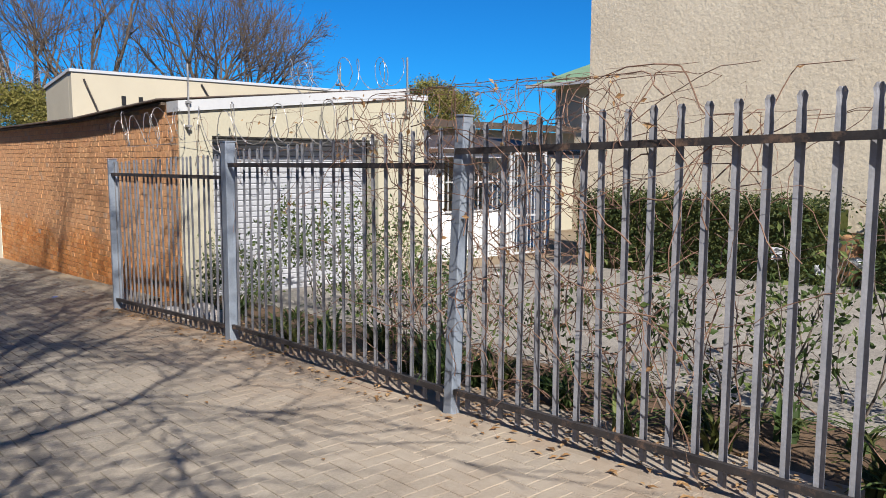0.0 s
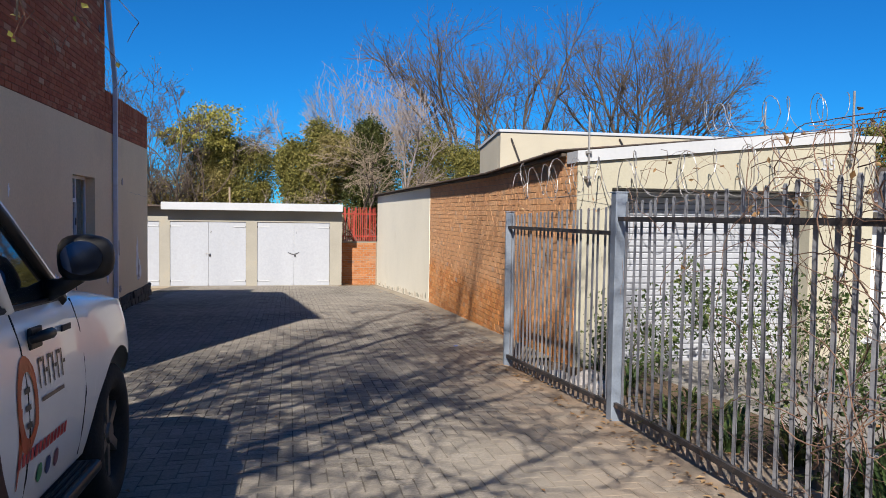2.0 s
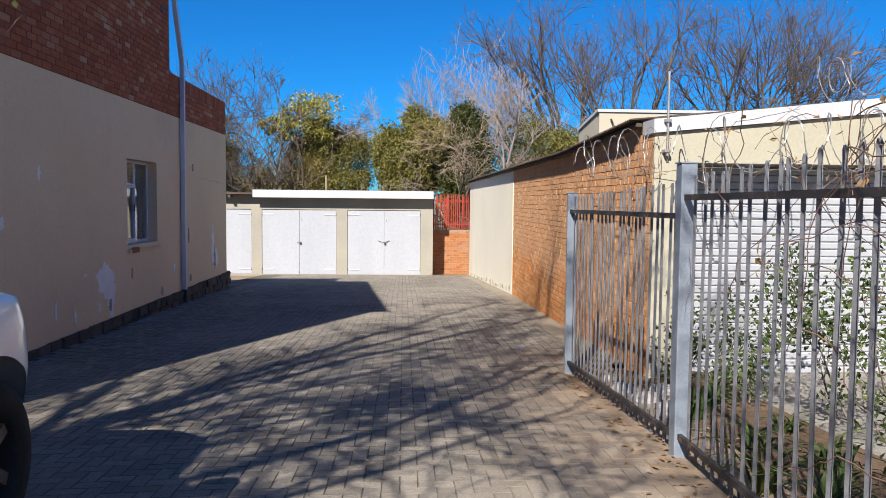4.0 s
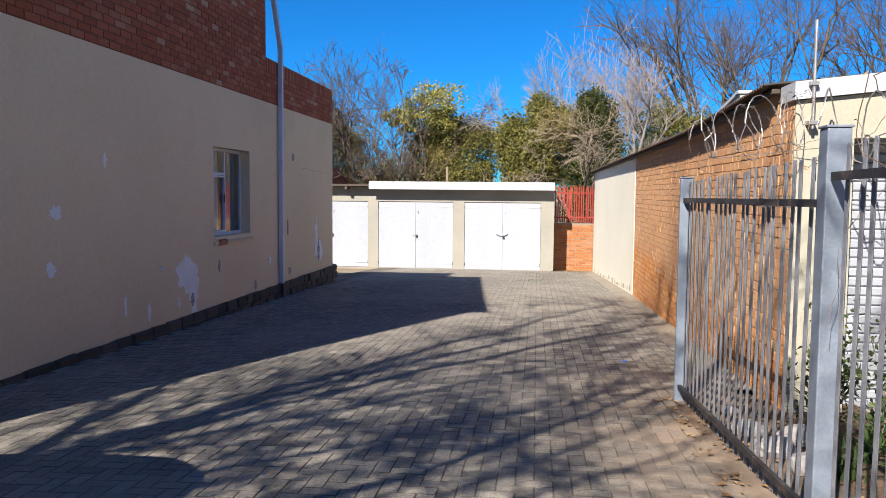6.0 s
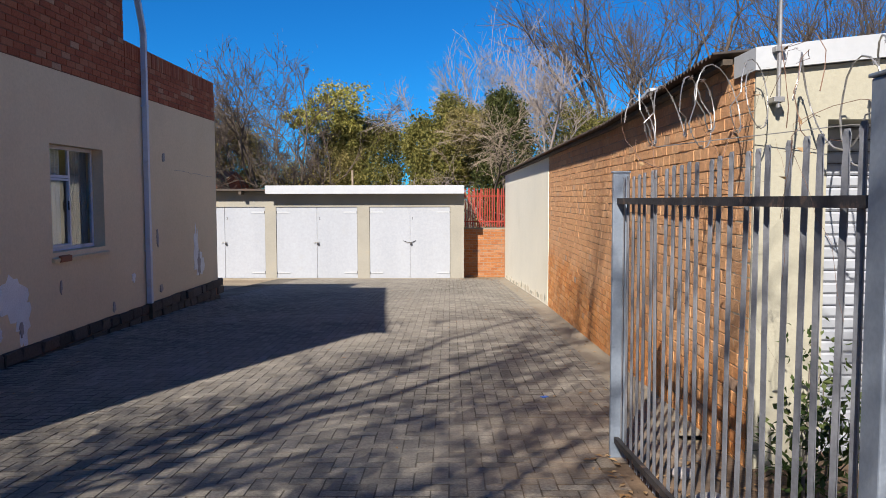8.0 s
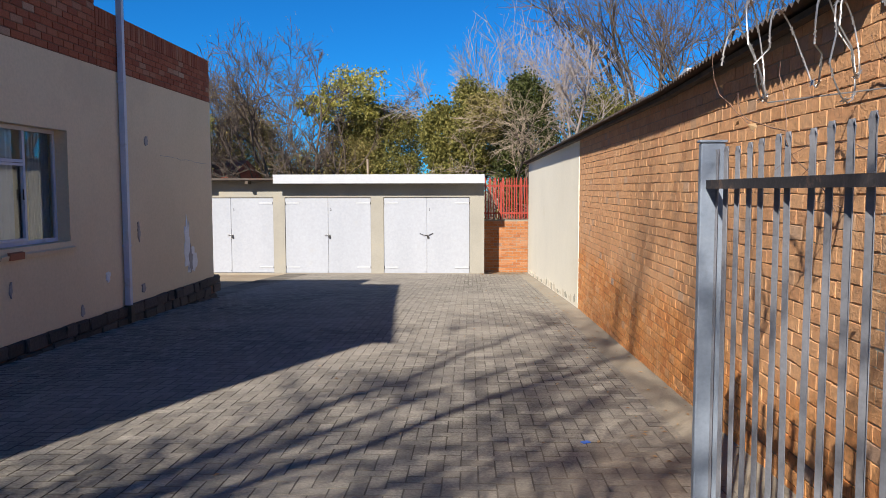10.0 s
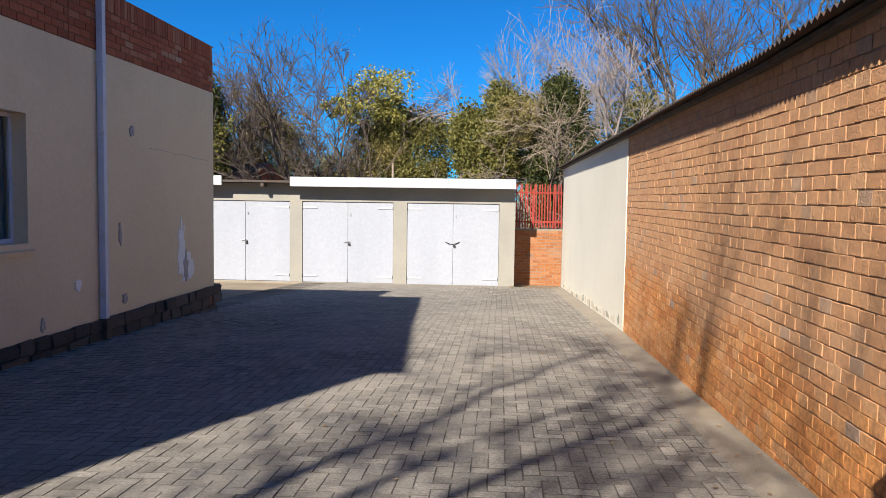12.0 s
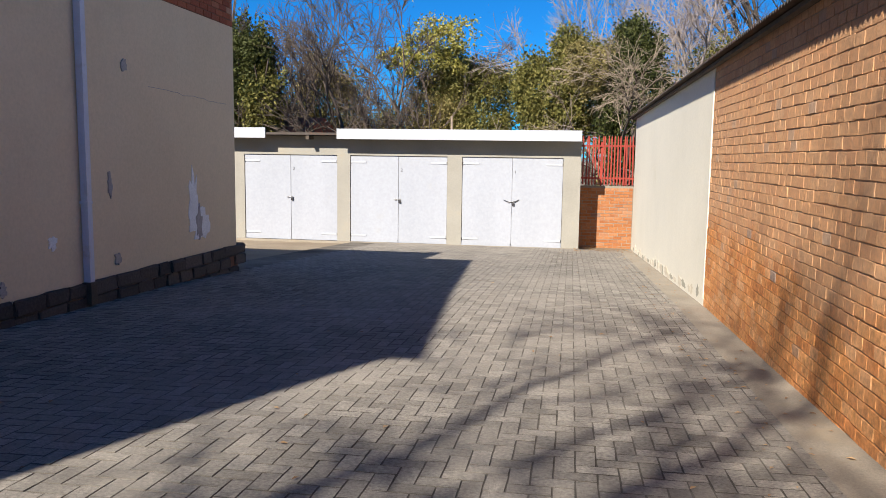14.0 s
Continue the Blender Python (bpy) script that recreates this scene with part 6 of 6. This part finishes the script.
crown(t, (-1.4, 0.2, 5.3), (1.0, 0.8, 0.9), 78, 4420, 0.09, M["leaf_olive"], 26, 0.4, "dull dry leaves")
t, tips, _ = tree("tall pale bare tree beyond the wall end", (6.6, 40.0, BASE), 3, 4.8, 0.12, 5, (5, 5, 4, 4, 3), 27, M["bark_pale"], M["bark_pale"], lift=0.035, lean=0.42, wander=0.18, min_r=0.011, shrink=0.70, aim=(-0.12, 0, 0), hull=(-1.6, 0, 7.3, 3.5, 2.5, 4.0))
ob = leaves_mesh("brushwood", tips, 1500, (0.2, 0.2, 0.2), 0.30, M["bark_pale"], t, 302, 0.03, -0.5)
ob["kind"] = "stuff"
t, _, _ = tree("olive shrub mass beyond the cream wall", (8.9, 41.0, BASE), 4, 1.7, 0.10, 3, (4, 3, 2), 28, M["bark_dark"], lean=0.4)
crown(t, (0.0, 0, 4.4), (2.5, 1.6, 2.4), 286, 20000, 0.11, M["leaf_pine"], 29, 0.5)
for label, at, seed, hull, count in (("large dark bare tree behind the hall", (12.3, 42.0, BASE), 30, (-0.2, 0, 9.0, 4.4, 3.0, 5.4), 1700),
                                     ("large dark bare tree with sparse dull leaves", (20.2, 42.0, BASE), 32, (0.6, 0, 9.2, 4.6, 3.2, 5.4), 2400)):
    t, tips, _ = tree(label, at, 4, 6.6, 0.20, 5, (5, 4, 4, 4, 3), seed, M["bark_dark"], M["bark_dark"], lift=0.035, lean=0.42, wander=0.16, min_r=0.012, shrink=0.72, hull=hull)
    ob = leaves_mesh("brushwood", tips, count, (0.25, 0.25, 0.25), 0.4, M["bark_dark"], t, seed + 273, 0.022, -0.5)
    ob["kind"] = "stuff"
    leaves_mesh("foliage", tips[::9], count // 2, (0.14, 0.14, 0.14), 0.08, M["leaf_olive"], t, seed + 1)
t, _, _ = tree("round green pine far behind the street", (36.0, 41.0, 0.0), 1, 3.5, 0.2, 2, (5, 3), 34, M["bark_dark"])
crown(t, (0, 0, 4.9), (2.7, 2.2, 2.1), 312, 17000, 0.13, M["leaf_pine"], 35, 0.5)
for i, (x, y, h) in enumerate(((-0.2, 38.0, 2.0), (1.0, 37.2, 2.2), (2.6, 36.4, 2.0), (-4.4, 44.0, 2.0), (5.6, 37.0, 2.0), (7.2, 38.0, 2.2))):
    t, tips, _ = tree("grey dry twiggy shrub behind the garages", (x, y, BASE), 7, h * 0.75, 0.03, 3, (5, 4, 3), 60 + i, M["bark"], M["bark_pale"], lift=0.08, lean=0.5, min_r=0.008, category="shrub", fine_from=1)
woods = empty("far_woods", "distant dull green trees along the skyline", "trees", kind="stuff")
rng = np.random.default_rng(88)
cs = [(x, y, BASE + z) for x, y, z in zip(rng.uniform(-60, 60, 900), rng.uniform(62, 75, 900), rng.uniform(0, 1, 900) ** 1.3 * 4.2)]
ob = leaves_mesh("foliage", cs, 26000, (0.7, 0.5, 0.45), 0.30, M["leaf_olive"], woods, 89)
ob["kind"] = "stuff"


# ---- pieces: plinth stones, bricks, pavers ----
plinth = structure("wall_plinth", box(XL - 0.2, XL + 0.010, 6.02, 20.49, -1.3, -0.26), M["mortar_dark"], "dark stone plinth at the wall foot", "plinth")
rng = random.Random(101)


def stone_mesh(l_, h, d, seed):
    bm = box(0, d, -l_ / 2, l_ / 2, -h / 2, h / 2, 0.018)
    r = random.Random(seed)
    for v in bm.verts:
        v.co += Vector((r.uniform(-0.016, 0.016), r.uniform(-0.010, 0.010), r.uniform(-0.012, 0.012)))
    me = bpy.data.meshes.new("stone")
    bm.to_mesh(me)
    bm.free()
    me.materials.append(M["stone"])
    return me


def plinth_top(y):
    return -0.182 - max(0.0, y - 9.5) * 0.0012


for course in range(5):
    y = 6.05 + 0.15 * course
    while y < 20.45:
        l_ = rng.uniform(0.26, 0.5)
        zt = plinth_top(y) - course * 0.155
        if zt > gx(XL, y) - 0.02 and y + l_ < 20.52:
            ob = new("stone", stone_mesh(l_ - 0.014, 0.146, 0.05, int(y * 100) + course))
            ob.parent = plinth
            ob.location = (XL - 0.005 + rng.uniform(-0.006, 0.018), y + l_ / 2, zt - 0.078)
        y += l_
for k_ in range(2):
    ob = new("stone", stone_mesh(0.34, 0.146, 0.3, 900 + k_))
    ob.parent = plinth
    ob.matrix_basis = pose(XL + 0.04, 20.53, plinth_top(20.4) - 0.078 - k_ * 0.155, 0, 0, 90 + 90)


def brick_shape(l_, h, d, c=0.002):
    """A brick face looking along -x: front face, chamfer and sides."""
    v = []
    for x, e in ((-d, c), (-d + c, 0), (0.02, 0)):
        v += [(x, -l_ / 2 + e, -h / 2 + e), (x, l_ / 2 - e, -h / 2 + e), (x, l_ / 2 - e, h / 2 - e), (x, -l_ / 2 + e, h / 2 - e)]
    f = [(0, 3, 2, 1)]
    for a in (0, 4):
        for i in range(4):
            f.append((a + i, a + (i + 1) % 4, a + 4 + (i + 1) % 4, a + 4 + i))
    return v, f


def lay_bricks(parent, x, facing, y0, y1, z0, z1, keep, near, mat, mat_piece, seed, l_=0.222, pitch=0.234, h=0.072, course=0.085, depth=0.004, turn=None, eroded=None):
    """Stretcher courses on a wall along y; those with near(y, z) are objects, the rest one part."""
    rng = random.Random(seed)
    v, f = brick_shape(l_, h, depth, min(0.002, depth * 0.6))
    v2, f2 = brick_shape(l_ * 0.47, h, depth)
    shapes = []
    for k_ in range(12):
        out = depth * (2.2 if k_ > 5 else 1.0)
        me = bpy.data.meshes.new("brick")
        w = [((a * out / depth + rng.uniform(-0.001, 0.001)) if a < 0 else a, b + rng.uniform(-0.003, 0.003) * (a < 0), c + rng.uniform(-0.003, 0.003) * (a < 0)) for a, b, c in v]
        me.from_pydata([(-a, b, c) for a, b, c in w] if facing > 0 else w, [], [q[::-1] for q in f] if facing > 0 else f)
        me.materials.append(mat_piece)
        shapes.append(me)
    V, Fc, singles = [], [], 0
    rows = int((z1 - z0) / course + 1e-6)
    for r in range(rows):
        z = z0 + (r + 0.5) * course
        y = y0 + (0 if r % 2 else -pitch / 2)
        while y < y1 - 0.02:
            a, b = max(y, y0), min(y + pitch, y1)
            cy_, ln = (a + b) / 2, b - a - (pitch - l_)
            y += pitch
            if ln < 0.04 or not keep(cy_, z):
                continue
            dx, dy, dz, rot = (rng.uniform(-0.0010, 0.0010) if rng.random() > 0.01 else rng.uniform(0.002, 0.005) * -facing), rng.uniform(-0.003, 0.003), rng.uniform(-0.003, 0.003), rng.uniform(-0.008, 0.008)
            if ln > l_ - 0.005 and near(cy_, z) and singles < 300:
                ob = new("brick", shapes[rng.randrange(6) + (6 if eroded and eroded(cy_, z) else 0)])
                ob.parent = parent
                m = Matrix.Translation((x + dx, cy_ + dy, z + dz)) @ Matrix.Rotation(rot, 4, "X")
                ob.matrix_basis = turn @ m if turn else m
                singles += 1
                continue
            k_ = len(V)
            sc = ln / l_
            for px, py, pz in v:
                px, py, pz = (px * (2.2 if eroded and eroded(cy_, z) else 1.0) + rng.uniform(-0.001, 0.001), py + rng.uniform(-0.003, 0.003), pz + rng.uniform(-0.003, 0.003)) if px < 0 else (px, py, pz)
                q = Vector((x + dx + (px if facing < 0 else -px), cy_ + dy + py * sc, z + dz + pz + py * rot))
                V.append(turn @ q if turn else q)
            for q in f:
                Fc.append(tuple(k_ + i for i in (q if facing < 0 else q[::-1])))
    ob = link_mesh("bricks", V, Fc, mat, parent)
    ob["kind"] = "stuff"
    return ob


lay_bricks(wall_brick_core, XR, -1, YF + 0.02, 18.574, -0.64, 2.33, lambda y, z: gz(y) - 0.05 < z < 2.165 + eave_rise(y), lambda y, z: 12.0 < y < 14.6 and z < 1.6, M["brick"], M["brick_piece"], 201,
           l_=0.149, pitch=0.156, h=0.073, course=0.081, depth=0.003, eroded=lambda y, z: z < 0.45 + 0.5 * noise.noise(Vector((y * 0.9, z * 1.5, 3.0))))
lay_bricks(wall_left_upper, XL, 1, 6.0, 16.15, 3.0, 7.45, lambda y, z: z < 5.55 + (16.15 - y) * 0.187, lambda y, z: 13.6 < y < 16.0 and z < 5.0, M["redbrick"], M["redbrick_piece"], 202, depth=0.005)
lay_bricks(wall_left_parapet, XL, 1, 16.16, 20.45, 3.0, 3.51, lambda y, z: True, lambda y, z: True, M["redbrick"], M["redbrick_piece"], 203, depth=0.005)
# soldier course on top of the low parapet
sv, sf = brick_shape(0.073, 0.215, 0.008)
sme = bpy.data.meshes.new("soldier_brick")
sme.from_pydata([(-a, b, c) for a, b, c in sv], [], [q[::-1] for q in sf])
sme.materials.append(M["redbrick_piece"])
for i in range(50):
    ob = new("brick", sme)
    ob.parent = wall_left_parapet
    ob.location = (XL + rng.uniform(-0.002, 0.003), 16.2 + i * 0.085, 3.62)
structure("trim_parapet_cap", box(XL - 0.27, XL + 0.012, 16.16, 20.47, 3.73, 3.745, 0.003), M["redbrick"], "red brick-on-edge parapet top", "coping")
wall_gap_ob = bpy.data.objects["wall_gap"]
lay_bricks(wall_gap_ob, 0.0, -1, -1.36, 0.0, -1.2, 0.46, lambda y, z: True, lambda y, z: True, M["dimbrick"], M["dimbrick_piece"], 204,
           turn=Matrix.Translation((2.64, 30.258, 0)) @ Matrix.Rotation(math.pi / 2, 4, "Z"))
# corner of the cream front shows brick ends of the side wall
lay_bricks(bpy.data.objects["wall_left_parapet"], 0.0, -1, 0.0, 0.26, 3.0, 3.70, lambda y, z: True, lambda y, z: False, M["redbrick"], M["redbrick_piece"], 205,
           turn=Matrix.Translation((XL - 0.262, 20.452, 0)) @ Matrix.Rotation(-math.pi / 2, 4, "Z") @ Matrix.Translation((0, 0, 0)))

# herringbone paving, 200 x 100 blocks
L2, W2, DEP = 0.2, 0.1, 0.03


def paver_shape(l_, w, c=0.002):
    v = []
    for z, e in ((0, c), (-c, 0), (-DEP, 0)):
        v += [(-l_ / 2 + e, -w / 2 + e, z), (l_ / 2 - e, -w / 2 + e, z), (l_ / 2 - e, w / 2 - e, z), (-l_ / 2 + e, w / 2 - e, z)]
    f = [(0, 1, 2, 3)]
    for a in (0, 4):
        for i in range(4):
            f.append((a + 4 + i, a + 4 + (i + 1) % 4, a + (i + 1) % 4, a + i))
    return np.array(v), f


shape_v, shape_f = paver_shape(0.195, 0.095)
paver_me = bpy.data.meshes.new("paver")
paver_me.from_pydata(shape_v.tolist(), [], shape_f)
paver_me.materials.append(M["paver_piece"])
paver_me.materials.append(M["joint"])
paver_me.polygons.foreach_set("material_index", [0] + [1] * (len(shape_f) - 1))
V, Fc, singles = [], [], 0
rng = random.Random(303)
X0, X1, Y0, Y1 = -2.52, 3.78, -0.8, 28.9
for j in range(int((Y1 - Y0) / W2)):
    for i in range(int((X1 - X0) / W2)):
        r = (i - j) % 4
        if r == 0:
            cx_, cy_, across = X0 + (i + 1) * W2, Y0 + (j + 0.5) * W2, False
        elif r == 3:
            cx_, cy_, across = X0 + (i + 0.5) * W2, Y0 + (j + 1) * W2, True
        else:
            continue
        if cx_ > X1 - 0.05 or (cx_ > 3.17 and cy_ < 9.5):
            continue
        z = gx(cx_, cy_) + 0.004 + rng.uniform(-0.0008, 0.0008) + 0.0012 * noise.noise(Vector((cx_ * 0.7, cy_ * 0.7, 0)))
        slope = (gz(cy_ + 0.1) - gz(cy_ - 0.1)) / 0.2
        tx, ty, rz = rng.uniform(-0.008, 0.008) + (gx(cx_ + 0.1, cy_) - gx(cx_ - 0.1, cy_)) / 0.2, slope + rng.uniform(-0.008, 0.008), rng.uniform(-0.03, 0.03) + (math.pi / 2 if across else 0)
        if 0.5 < cx_ < 3.2 and 11.0 < cy_ < 13.6 and singles < 300:
            ob = new("paver", paver_me)
            ob.parent = pavement
            ob.matrix_basis = Matrix.Translation((cx_, cy_, z)) @ Euler((ty, -tx, 0)).to_matrix().to_4x4() @ Matrix.Rotation(rz, 4, "Z")
            singles += 1
            continue
        c_, s_ = math.cos(rz), math.sin(rz)
        k_ = len(V)
        for px, py, pz in shape_v:
            qx, qy = px * c_ - py * s_, px * s_ + py * c_
            V.append((cx_ + qx, cy_ + qy, z + pz + qx * tx + qy * ty))
        Fc += [tuple(k_ + a for a in q) for q in shape_f]
rest = link_mesh("pavers", V, Fc, M["paver"], pavement)
rest.data.materials.append(M["joint"])
rest.data.polygons.foreach_set("material_index", ([0] + [1] * (len(shape_f) - 1)) * (len(Fc) // len(shape_f)))
rest["kind"] = "stuff"
